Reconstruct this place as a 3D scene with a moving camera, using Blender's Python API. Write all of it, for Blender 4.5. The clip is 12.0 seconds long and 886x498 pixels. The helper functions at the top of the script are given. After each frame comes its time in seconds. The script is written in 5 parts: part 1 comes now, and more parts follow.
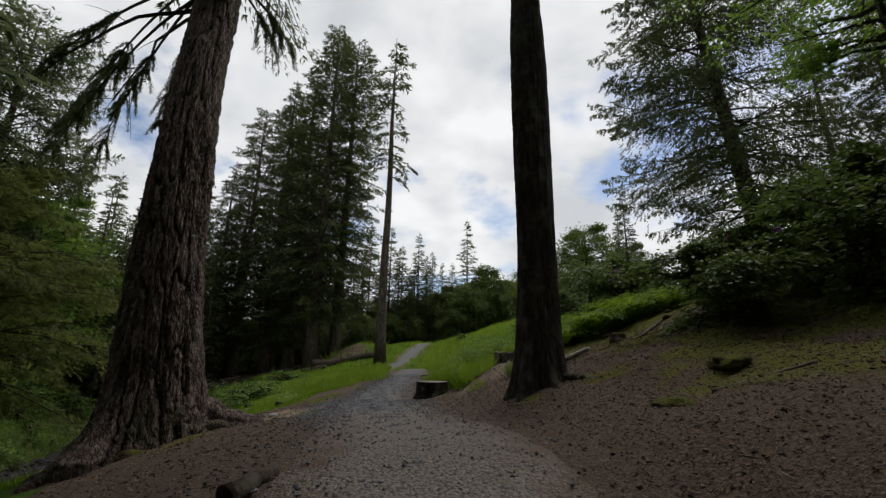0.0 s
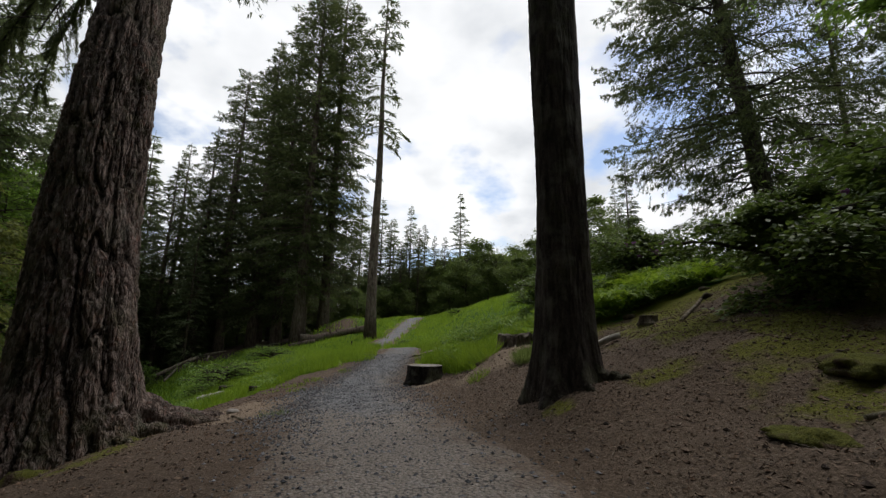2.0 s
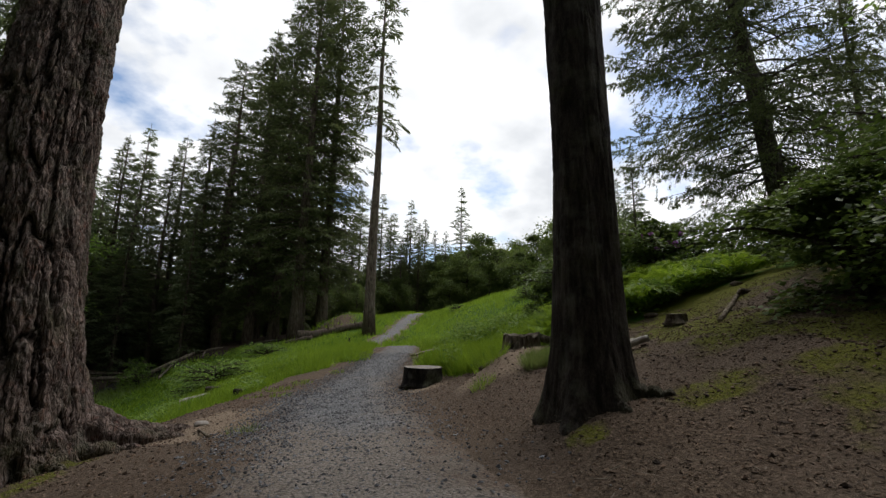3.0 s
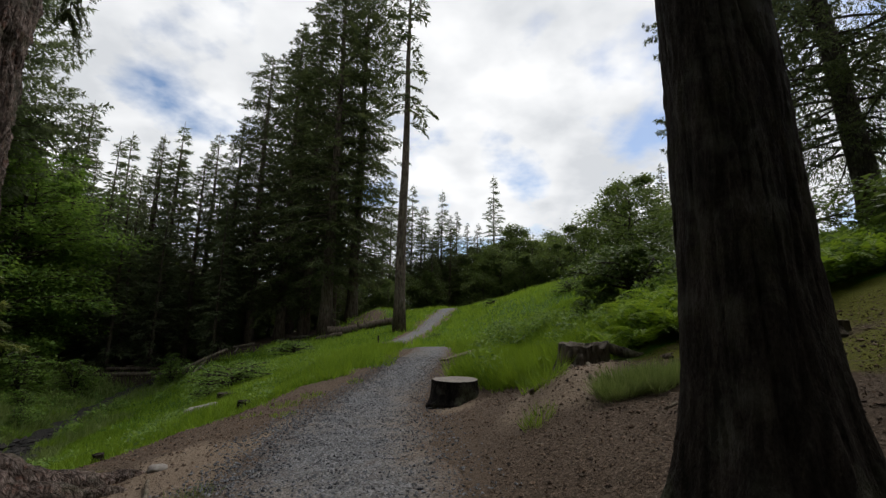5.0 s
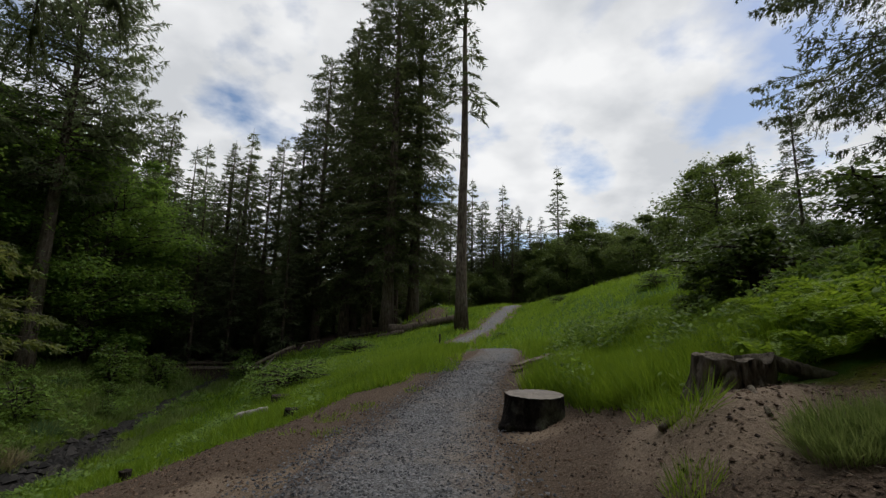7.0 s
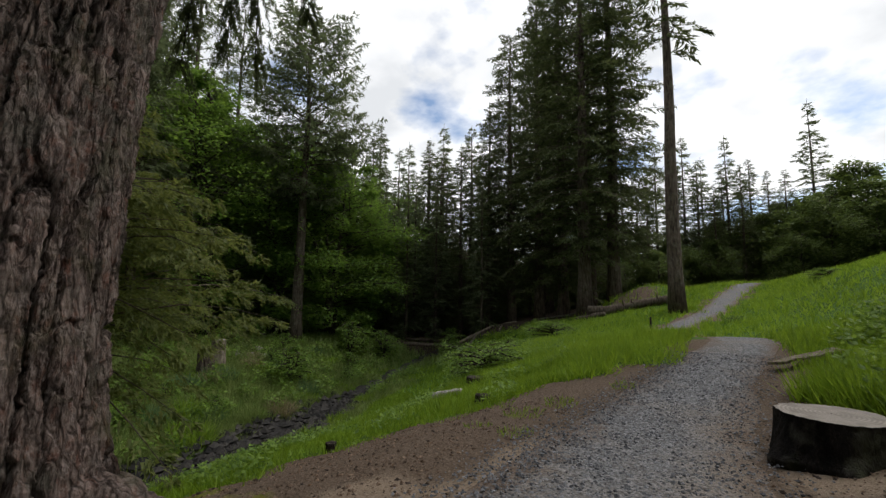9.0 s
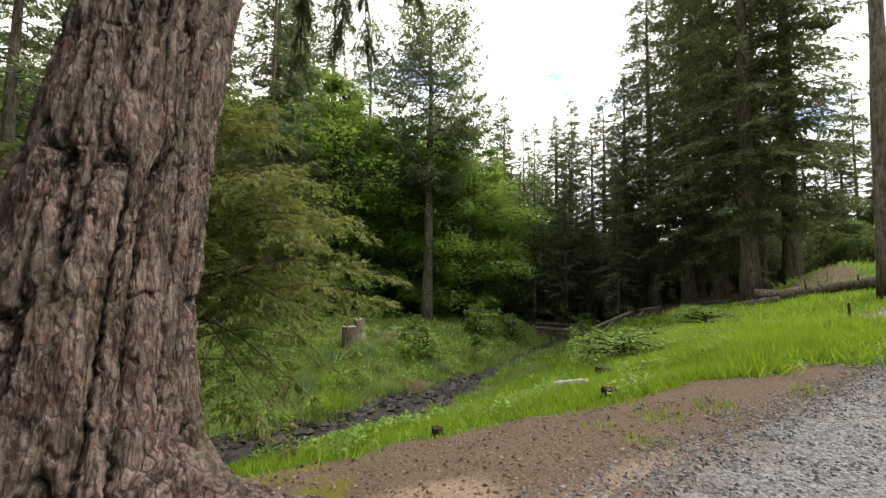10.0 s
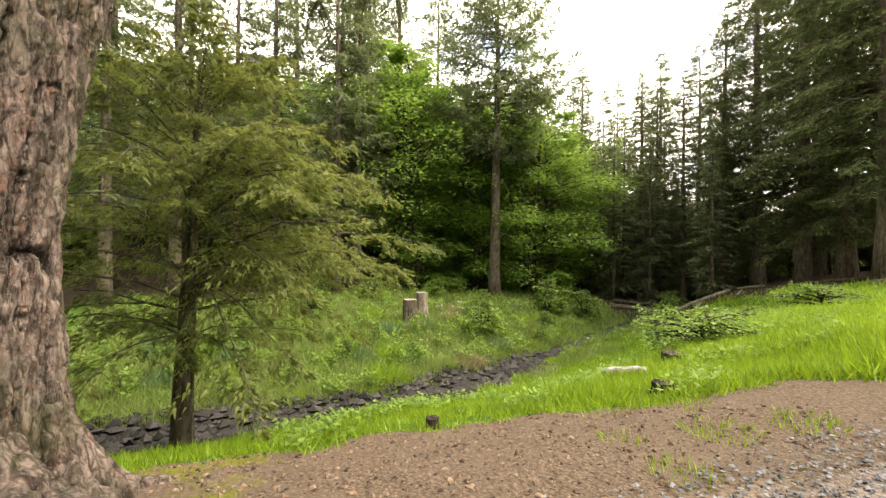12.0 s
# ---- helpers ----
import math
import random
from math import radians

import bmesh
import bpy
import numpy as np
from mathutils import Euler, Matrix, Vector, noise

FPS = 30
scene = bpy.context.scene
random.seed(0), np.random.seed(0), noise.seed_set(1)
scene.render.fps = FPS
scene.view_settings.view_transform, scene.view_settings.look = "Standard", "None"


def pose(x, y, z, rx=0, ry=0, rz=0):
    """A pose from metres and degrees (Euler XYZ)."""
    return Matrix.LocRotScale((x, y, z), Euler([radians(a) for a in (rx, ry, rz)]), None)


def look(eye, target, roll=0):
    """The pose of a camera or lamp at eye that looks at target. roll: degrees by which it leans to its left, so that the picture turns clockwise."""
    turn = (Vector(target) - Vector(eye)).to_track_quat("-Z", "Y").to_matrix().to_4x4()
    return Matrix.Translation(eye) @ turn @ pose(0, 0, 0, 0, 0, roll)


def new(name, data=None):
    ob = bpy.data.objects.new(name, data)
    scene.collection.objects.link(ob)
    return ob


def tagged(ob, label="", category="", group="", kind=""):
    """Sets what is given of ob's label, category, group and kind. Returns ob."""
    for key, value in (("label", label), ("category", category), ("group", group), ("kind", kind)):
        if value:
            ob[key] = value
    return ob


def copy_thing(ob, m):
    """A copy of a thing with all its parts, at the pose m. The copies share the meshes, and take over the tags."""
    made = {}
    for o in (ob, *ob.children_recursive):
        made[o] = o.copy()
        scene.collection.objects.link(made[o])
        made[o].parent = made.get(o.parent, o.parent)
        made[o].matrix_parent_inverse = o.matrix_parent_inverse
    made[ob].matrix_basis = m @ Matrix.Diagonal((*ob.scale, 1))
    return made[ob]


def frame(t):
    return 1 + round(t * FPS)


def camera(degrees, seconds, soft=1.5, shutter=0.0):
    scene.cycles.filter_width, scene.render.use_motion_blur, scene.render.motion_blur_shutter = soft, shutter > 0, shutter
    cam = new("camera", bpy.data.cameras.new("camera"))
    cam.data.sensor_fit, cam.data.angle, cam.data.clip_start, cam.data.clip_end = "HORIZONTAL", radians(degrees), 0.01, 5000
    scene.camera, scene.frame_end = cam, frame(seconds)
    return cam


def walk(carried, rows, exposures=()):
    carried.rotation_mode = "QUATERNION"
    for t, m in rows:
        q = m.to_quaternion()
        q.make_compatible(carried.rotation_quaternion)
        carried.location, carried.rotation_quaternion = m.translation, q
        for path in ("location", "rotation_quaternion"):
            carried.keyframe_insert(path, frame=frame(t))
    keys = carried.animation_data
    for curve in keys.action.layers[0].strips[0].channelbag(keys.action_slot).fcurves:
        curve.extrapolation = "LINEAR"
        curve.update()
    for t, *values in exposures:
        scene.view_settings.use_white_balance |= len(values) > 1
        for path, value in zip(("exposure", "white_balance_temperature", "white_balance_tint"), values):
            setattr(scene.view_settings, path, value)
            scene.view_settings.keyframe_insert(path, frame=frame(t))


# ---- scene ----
cam = camera(93.0, 12.0, soft=1.4)
PATH = [
    (0, (-0.004, 0.066, 1.407), (0.172, 1.992, 1.917), 0.9),
    (0.5, (0.081, 0.496, 1.426), (0.272, 2.429, 1.904), 0.9),
    (1, (0.035, 0.873, 1.506), (0.236, 2.813, 1.949), 1.1),
    (1.5, (0.022, 1.243, 1.551), (0.234, 3.188, 1.963), 1.2),
    (2, (0.065, 1.625, 1.623), (0.283, 3.575, 2.013), 1.1),
    (2.5, (0.078, 2.067, 1.698), (0.295, 4.02, 2.073), 1.2),
    (3, (0.195, 2.515, 1.71), (0.41, 4.469, 2.078), 1.1),
    (3.2, (0.234, 2.691, 1.722), (0.451, 4.644, 2.094), 1.1),
    (4.8, (0.362, 4.136, 1.906), (0.455, 6.106, 2.242), 1.0),
    (5, (0.356, 4.311, 1.903), (0.42, 6.282, 2.239), 1.0),
    (5.5, (0.365, 4.717, 1.936), (0.348, 6.689, 2.265), 1.0),
    (6, (0.364, 5.164, 1.923), (0.275, 7.135, 2.249), 1.1),
    (6.5, (0.268, 5.558, 1.928), (0.114, 7.527, 2.247), 1.1),
    (6.7, (0.245, 5.692, 1.932), (0.066, 7.658, 2.251), 1.1),
    (8.3, (0.094, 6.576, 1.901), (-0.542, 8.452, 2.176), 1.3),
    (8.5, (0.067, 6.73, 1.884), (-0.688, 8.564, 2.142), 1.1),
    (9, (-0.028, 7.086, 1.887), (-1.095, 8.763, 2.106), 0.8),
    (9.5, (-0.124, 7.434, 1.847), (-1.461, 8.911, 2.025), 0.7),
    (10, (-0.182, 7.841, 1.797), (-1.711, 9.123, 1.934), 0.5),
    (10.5, (-0.306, 8.219, 1.751), (-1.957, 9.344, 1.846), 0.5),
    (11, (-0.349, 8.578, 1.707), (-2.067, 9.6, 1.769), 0.5),
    (11.5, (-0.437, 8.964, 1.666), (-2.185, 9.935, 1.704), 0.5),
    (12, (-0.518, 9.359, 1.628), (-2.26, 10.34, 1.647), 0.6),
]
EXPOSURE = [(0.0, -0.42, 6500, 10), (3.0, -0.04, 6500, 10), (6.0, -0.38, 6500, 10), (8.5, -0.44, 6500, 10), (9.2, 0.25, 6600, 10), (10.0, 1.4, 7000, 10), (11.0, 1.95, 7600, 10), (12.0, 2.2, 8000, 10)]
walk(cam, [(t, look(eye, target, roll)) for t, eye, target, roll in PATH], EXPOSURE)

# ---- world and sun ----
SUN_EL, SUN_AZ = radians(61), radians(48)
world = bpy.data.worlds.new("sky")
scene.world = world
world.use_nodes = True
wt = world.node_tree
wt.nodes.clear()


def sky_world():
    n, l = wt.nodes, wt.links
    out, bg = n.new("ShaderNodeOutputWorld"), n.new("ShaderNodeBackground")
    sky = n.new("ShaderNodeTexSky")
    sky.sky_type, sky.sun_disc = "NISHITA", False
    sky.sun_elevation, sky.sun_rotation = SUN_EL, SUN_AZ
    gen = n.new("ShaderNodeTexCoord")
    sep = n.new("ShaderNodeSeparateXYZ")
    l.new(gen.outputs["Generated"], sep.inputs[0])
    # flatten the dome to a cloud plane
    zz = n.new("ShaderNodeMath"); zz.operation = "MAXIMUM"; zz.inputs[1].default_value = 0.0
    l.new(sep.outputs["Z"], zz.inputs[0])
    za = n.new("ShaderNodeMath"); za.operation = "ADD"; za.inputs[1].default_value = 0.35
    l.new(zz.outputs[0], za.inputs[0])
    dv = n.new("ShaderNodeVectorMath"); dv.operation = "DIVIDE"
    cb = n.new("ShaderNodeCombineXYZ")
    for k in range(3):
        l.new(za.outputs[0], cb.inputs[k])
    l.new(gen.outputs["Generated"], dv.inputs[0]); l.new(cb.outputs[0], dv.inputs[1])
    big = n.new("ShaderNodeTexNoise"); big.inputs["Scale"].default_value = 2.1; big.inputs["Detail"].default_value = 7; big.inputs["Roughness"].default_value = 0.52
    l.new(dv.outputs[0], big.inputs["Vector"])
    cover = n.new("ShaderNodeValToRGB")
    cover.color_ramp.elements[0].position, cover.color_ramp.elements[1].position = 0.36, 0.47
    l.new(big.outputs["Fac"], cover.inputs[0])
    tone = n.new("ShaderNodeTexNoise"); tone.inputs["Scale"].default_value = 3.3; tone.inputs["Detail"].default_value = 5
    off = n.new("ShaderNodeVectorMath"); off.operation = "ADD"; off.inputs[1].default_value = (4.2, 1.7, 0)
    l.new(dv.outputs[0], off.inputs[0]); l.new(off.outputs[0], tone.inputs["Vector"])
    ramp = n.new("ShaderNodeValToRGB")
    ramp.color_ramp.elements[0].position, ramp.color_ramp.elements[1].position = 0.36, 0.62
    ramp.color_ramp.elements[0].color, ramp.color_ramp.elements[1].color = (8.2, 8.5, 8.9, 1), (12.4, 12.5, 12.6, 1)
    l.new(tone.outputs["Fac"], ramp.inputs[0])
    gain = n.new("ShaderNodeVectorMath"); gain.operation = "SCALE"; gain.inputs["Scale"].default_value = 1.6
    l.new(sky.outputs[0], gain.inputs[0])
    mix = n.new("ShaderNodeMix"); mix.data_type = "RGBA"
    l.new(cover.outputs["Color"], mix.inputs["Factor"])
    l.new(gain.outputs[0], mix.inputs["A"]); l.new(ramp.outputs["Color"], mix.inputs["B"])
    l.new(mix.outputs["Result"], bg.inputs["Color"])
    bg.inputs["Strength"].default_value = 0.10
    l.new(bg.outputs[0], out.inputs[0])


sky_world()
sun = new("sun", bpy.data.lights.new("sun", "SUN"))
sun.data.energy, sun.data.angle, sun.data.color = 2.2, radians(30), (1.0, 0.95, 0.88)
sun.matrix_world = look((math.sin(SUN_AZ) * math.cos(SUN_EL) * 50, math.cos(SUN_AZ) * math.cos(SUN_EL) * 50, math.sin(SUN_EL) * 50), (0, 0, 0))

# ---- materials ----


class Mat:
    """A small builder for node materials."""

    def __init__(self, name, rough=0.9, spec=0.3):
        self.m = bpy.data.materials.new(name)
        self.m.use_nodes = True
        self.n, self.l = self.m.node_tree.nodes, self.m.node_tree.links
        self.b = self.n["Principled BSDF"]
        self.out = self.n["Material Output"]
        self.b.inputs["Roughness"].default_value = rough
        self.b.inputs["Specular IOR Level"].default_value = spec
        self.co = self.n.new("ShaderNodeTexCoord").outputs["Object"]

    def noise(self, scale, detail=4, rough=0.55, stretch=None):
        t = self.n.new("ShaderNodeTexNoise")
        t.inputs["Scale"].default_value, t.inputs["Detail"].default_value, t.inputs["Roughness"].default_value = scale, detail, rough
        if stretch:
            mp = self.n.new("ShaderNodeMapping")
            mp.inputs["Scale"].default_value = stretch
            self.l.new(self.co, mp.inputs[0]); self.l.new(mp.outputs[0], t.inputs["Vector"])
        else:
            self.l.new(self.co, t.inputs["Vector"])
        return t.outputs["Fac"]

    def cells(self, scale, feature="F1"):
        t = self.n.new("ShaderNodeTexVoronoi")
        t.feature = feature
        t.inputs["Scale"].default_value = scale
        self.l.new(self.co, t.inputs["Vector"])
        return t

    def ramp(self, fac, stops):
        r = self.n.new("ShaderNodeValToRGB")
        e = r.color_ramp.elements
        while len(e) < len(stops):
            e.new(0.5)
        for k, (p, c) in enumerate(stops):
            e[k].position, e[k].color = p, (*c, 1) if len(c) == 3 else c
        self.l.new(fac, r.inputs[0])
        return r.outputs["Color"]

    def grey(self, fac, lo, hi):
        r = self.n.new("ShaderNodeMapRange")
        r.inputs["From Min"].default_value, r.inputs["From Max"].default_value = lo, hi
        self.l.new(fac, r.inputs[0])
        return r.outputs[0]

    def attr(self, name):
        a = self.n.new("ShaderNodeAttribute")
        a.attribute_name = name
        return a.outputs["Fac"]

    def math(self, op, a, b):
        m = self.n.new("ShaderNodeMath")
        m.operation = op
        for k, v in enumerate((a, b)):
            if isinstance(v, (int, float)):
                m.inputs[k].default_value = v
            else:
                self.l.new(v, m.inputs[k])
        return m.outputs[0]

    def mix(self, fac, a, b, blend="MIX"):
        m = self.n.new("ShaderNodeMix")
        m.data_type, m.blend_type = "RGBA", blend
        for key, v in (("Factor", fac), ("A", a), ("B", b)):
            if isinstance(v, tuple):
                m.inputs[key].default_value = (*v, 1)
            elif isinstance(v, (int, float)):
                m.inputs[key].default_value = v
            else:
                self.l.new(v, m.inputs[key])
        return m.outputs["Result"]

    def island(self):
        return self.n.new("ShaderNodeNewGeometry").outputs["Random Per Island"]

    def done(self, colour, bump=None, strength=0.5, dist=0.02, leaf=0.0):
        self.l.new(colour, self.b.inputs["Base Color"])
        if bump is not None:
            bp = self.n.new("ShaderNodeBump")
            bp.inputs["Strength"].default_value, bp.inputs["Distance"].default_value = strength, dist
            self.l.new(bump, bp.inputs["Height"])
            self.l.new(bp.outputs[0], self.b.inputs["Normal"])
        if leaf:
            tr = self.n.new("ShaderNodeBsdfTranslucent")
            hs = self.n.new("ShaderNodeHueSaturation")
            hs.inputs["Value"].default_value, hs.inputs["Hue"].default_value = 1.5, 0.485
            self.l.new(colour, hs.inputs["Color"]); self.l.new(hs.outputs[0], tr.inputs["Color"])
            ms = self.n.new("ShaderNodeMixShader")
            ms.inputs[0].default_value = leaf
            self.l.new(self.b.outputs[0], ms.inputs[1]); self.l.new(tr.outputs[0], ms.inputs[2])
            self.l.new(ms.outputs[0], self.out.inputs[0])
        return self.m


def leaf_mat(name, dark, mid, light, leaf=0.3, rough=0.6):
    m = Mat(name, rough, 0.35)
    c = m.ramp(m.island(), [(0.0, dark), (0.5, mid), (1.0, light)])
    big = m.grey(m.noise(0.7, 3), 0.35, 0.68)
    c = m.mix(m.math("MULTIPLY", big, 0.55), c, light)
    return m.done(c, leaf=leaf)


def bark_mat(name, deep, mid, pale, moss=0.0, scale=1.0, crust=False):
    m = Mat(name, 0.95, 0.15)
    furrow = m.noise(9 * scale, 6, 0.62, (1, 1, 0.16))
    fine = m.noise(55 * scale, 5, 0.7, (1, 1, 0.4))
    c = m.ramp(furrow, [(0.36, deep), (0.5, mid), (0.68, pale)])
    c = m.mix(m.grey(fine, 0.3, 0.75), c, pale, "OVERLAY")
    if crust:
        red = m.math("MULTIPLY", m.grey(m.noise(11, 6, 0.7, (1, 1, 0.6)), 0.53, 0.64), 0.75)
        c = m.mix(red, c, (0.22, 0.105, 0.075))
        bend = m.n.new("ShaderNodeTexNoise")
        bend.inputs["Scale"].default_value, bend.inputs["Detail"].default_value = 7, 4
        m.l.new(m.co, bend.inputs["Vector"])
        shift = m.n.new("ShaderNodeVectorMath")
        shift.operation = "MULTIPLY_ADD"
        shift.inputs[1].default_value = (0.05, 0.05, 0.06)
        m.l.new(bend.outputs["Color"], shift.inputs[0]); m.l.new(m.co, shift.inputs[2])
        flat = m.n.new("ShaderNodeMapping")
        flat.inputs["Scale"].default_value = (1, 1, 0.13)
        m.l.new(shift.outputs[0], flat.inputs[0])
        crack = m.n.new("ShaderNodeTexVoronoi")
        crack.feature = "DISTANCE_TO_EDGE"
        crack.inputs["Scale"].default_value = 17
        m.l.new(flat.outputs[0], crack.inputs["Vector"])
        # cracks and fissures: dark inner bark, with the crevice shade put into the colour
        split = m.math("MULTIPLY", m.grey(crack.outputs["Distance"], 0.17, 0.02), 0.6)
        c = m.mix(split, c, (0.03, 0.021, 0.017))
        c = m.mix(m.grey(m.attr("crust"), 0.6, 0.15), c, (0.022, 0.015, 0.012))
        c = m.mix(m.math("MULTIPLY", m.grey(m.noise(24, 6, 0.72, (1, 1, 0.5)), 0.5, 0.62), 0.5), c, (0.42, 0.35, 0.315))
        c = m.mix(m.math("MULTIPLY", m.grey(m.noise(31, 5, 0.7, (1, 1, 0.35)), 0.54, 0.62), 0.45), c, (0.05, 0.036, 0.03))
    spots = m.math("MULTIPLY", m.grey(m.noise(3.1, 5, 0.6), 0.5, 0.7), 0.45)
    c = m.mix(spots, c, (0.19, 0.19, 0.15))
    if moss:
        c = m.mix(m.math("MULTIPLY", m.grey(m.noise(1.7, 6, 0.65), 0.52, 0.66), moss), c, (0.07, 0.085, 0.02))
    relief = m.math("ADD", furrow, m.math("MULTIPLY", fine, 1.3 if crust else 0.5))
    if crust:
        relief = m.math("SUBTRACT", relief, m.math("MULTIPLY", split, 0.9))
    return m.done(c, relief, 1.0, 0.045)


M_FIR = leaf_mat("fir_needles", (0.036, 0.052, 0.02), (0.066, 0.088, 0.032), (0.105, 0.13, 0.045), 0.4, 0.75)
M_SPRUCE = leaf_mat("spruce_needles", (0.055, 0.074, 0.036), (0.092, 0.122, 0.056), (0.14, 0.175, 0.08), 0.48, 0.75)
M_OAK = leaf_mat("oak_leaves", (0.04, 0.07, 0.016), (0.072, 0.115, 0.024), (0.125, 0.175, 0.036), 0.42, 0.65)
M_BEECH = leaf_mat("beech_leaves", (0.058, 0.125, 0.02), (0.098, 0.188, 0.028), (0.16, 0.268, 0.042), 0.55, 0.5)
M_YOUNG = leaf_mat("young_conifer_leaves", (0.06, 0.082, 0.018), (0.1, 0.128, 0.03), (0.155, 0.18, 0.045), 0.5)
M_RHODO = leaf_mat("rhododendron_leaves", (0.032, 0.06, 0.013), (0.06, 0.103, 0.019), (0.112, 0.172, 0.032), 0.35, 0.52)
M_HERB = leaf_mat("herb_leaves", (0.055, 0.11, 0.018), (0.1, 0.18, 0.028), (0.17, 0.27, 0.04), 0.4)
M_GRASS = leaf_mat("grass_blades", (0.074, 0.148, 0.011), (0.128, 0.23, 0.016), (0.215, 0.33, 0.028), 0.45)
M_RUSH = leaf_mat("rough_grass_blades", (0.075, 0.13, 0.025), (0.13, 0.2, 0.045), (0.22, 0.27, 0.09), 0.4)
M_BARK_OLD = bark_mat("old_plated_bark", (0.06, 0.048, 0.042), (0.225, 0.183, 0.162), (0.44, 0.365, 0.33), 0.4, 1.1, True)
M_BARK = bark_mat("grey_brown_bark", (0.05, 0.04, 0.032), (0.12, 0.097, 0.078), (0.21, 0.175, 0.145), 0.25)
M_BARK_DARK = bark_mat("dark_bark", (0.03, 0.025, 0.02), (0.068, 0.057, 0.048), (0.125, 0.105, 0.09), 0.3, 1.6)
M_BLACK = bark_mat("blackened_bark", (0.008, 0.007, 0.006), (0.022, 0.018, 0.016), (0.05, 0.042, 0.036), 0.3)
M_DEAD = bark_mat("weathered_wood", (0.08, 0.065, 0.05), (0.21, 0.18, 0.145), (0.36, 0.32, 0.27), 0.2)


def ground_mat():
    m = Mat("earth_and_turf", 0.97, 0.15)
    fine, mid, big = m.noise(38, 6, 0.7), m.noise(5, 5, 0.6), m.noise(0.8, 4)
    turf = m.ramp(mid, [(0.3, (0.035, 0.065, 0.012)), (0.55, (0.06, 0.12, 0.016)), (0.75, (0.1, 0.17, 0.02))])
    earth = m.ramp(fine, [(0.3, (0.034, 0.024, 0.018)), (0.5, (0.1, 0.072, 0.052)), (0.7, (0.225, 0.172, 0.128))])
    earth = m.mix(m.math("MULTIPLY", m.grey(big, 0.4, 0.65), 0.5), earth, (0.118, 0.091, 0.068))
    chip = m.grey(m.noise(26, 3, 0.8), 0.62, 0.68)
    earth = m.mix(m.math("MULTIPLY", chip, 0.55), earth, (0.27, 0.21, 0.16))
    litter = m.ramp(fine, [(0.3, (0.022, 0.016, 0.011)), (0.55, (0.06, 0.043, 0.03)), (0.75, (0.12, 0.09, 0.06))])
    moss = m.ramp(fine, [(0.3, (0.06, 0.07, 0.012)), (0.7, (0.17, 0.165, 0.028))])
    rag = m.math("SUBTRACT", m.math("MULTIPLY", mid, 0.9), 0.45)

    def zone(name, lo, hi):
        return m.grey(m.math("ADD", m.attr(name), rag), lo, hi)
    c = m.mix(zone("litter", 0.4, 0.6), turf, litter)
    c = m.mix(zone("earth", 0.42, 0.58), c, earth)
    c = m.mix(m.math("MULTIPLY", m.attr("sand"), 0.85), c, m.ramp(fine, [(0.3, (0.17, 0.125, 0.09)), (0.7, (0.34, 0.27, 0.2))]))
    mossy = m.math("MULTIPLY", zone("moss", 0.4, 0.65), m.grey(m.noise(1.1, 5, 0.6), 0.41, 0.5))
    c = m.mix(mossy, c, moss)
    return m.done(c, m.math("ADD", fine, mid), 0.8, 0.035)


def gravel_mat():
    m = Mat("grey_gravel", 0.9, 0.3)
    v, w = m.cells(34), m.cells(75)
    c = m.ramp(v.outputs["Color"], [(0.1, (0.05, 0.055, 0.064)), (0.5, (0.125, 0.134, 0.15)), (0.9, (0.26, 0.27, 0.287))])
    c = m.mix(0.25, c, m.ramp(w.outputs["Color"], [(0.2, (0.1, 0.09, 0.08)), (0.8, (0.34, 0.31, 0.28))]))
    sand = m.math("MULTIPLY", m.grey(m.math("ADD", m.noise(0.9, 5, 0.6), m.math("MULTIPLY", m.attr("worn"), 0.42)), 0.48, 0.8), 0.8)
    c = m.mix(sand, c, m.ramp(m.noise(45, 5, 0.7), [(0.32, (0.085, 0.07, 0.057)), (0.66, (0.33, 0.282, 0.235))]))
    c = m.mix(m.grey(v.outputs["Distance"], 0.52, 0.92), c, (0.05, 0.046, 0.042))
    fine = m.noise(38, 6, 0.7)
    earth = m.ramp(fine, [(0.3, (0.05, 0.034, 0.024)), (0.5, (0.115, 0.08, 0.056)), (0.72, (0.22, 0.16, 0.115))])
    rim = m.math("ADD", m.attr("rim"), m.math("MULTIPLY", m.math("SUBTRACT", m.noise(2.2, 8, 0.75), 0.5), 1.7))
    c = m.mix(m.grey(rim, 0.35, 0.9), c, earth)
    h = m.math("ADD", m.math("MULTIPLY", v.outputs["Distance"], -1.0), m.math("MULTIPLY", w.outputs["Distance"], -0.5))
    return m.done(c, h, 0.8, 0.02)


def stone_mat(name, a, b):
    m = Mat(name, 0.85, 0.35)
    c = m.ramp(m.island(), [(0.0, a), (1.0, b)])
    c = m.mix(m.grey(m.noise(30, 4), 0.3, 0.7), c, b, "OVERLAY")
    return m.done(c, m.noise(60, 4), 0.4, 0.01)


def mud_mat():
    m = Mat("wet_mud", 0.6, 0.35)
    c = m.ramp(m.noise(6, 6, 0.65), [(0.3, (0.006, 0.005, 0.005)), (0.55, (0.014, 0.012, 0.011)), (0.75, (0.045, 0.04, 0.035))])
    return m.done(c, m.noise(9, 6, 0.65), 1.0, 0.08)


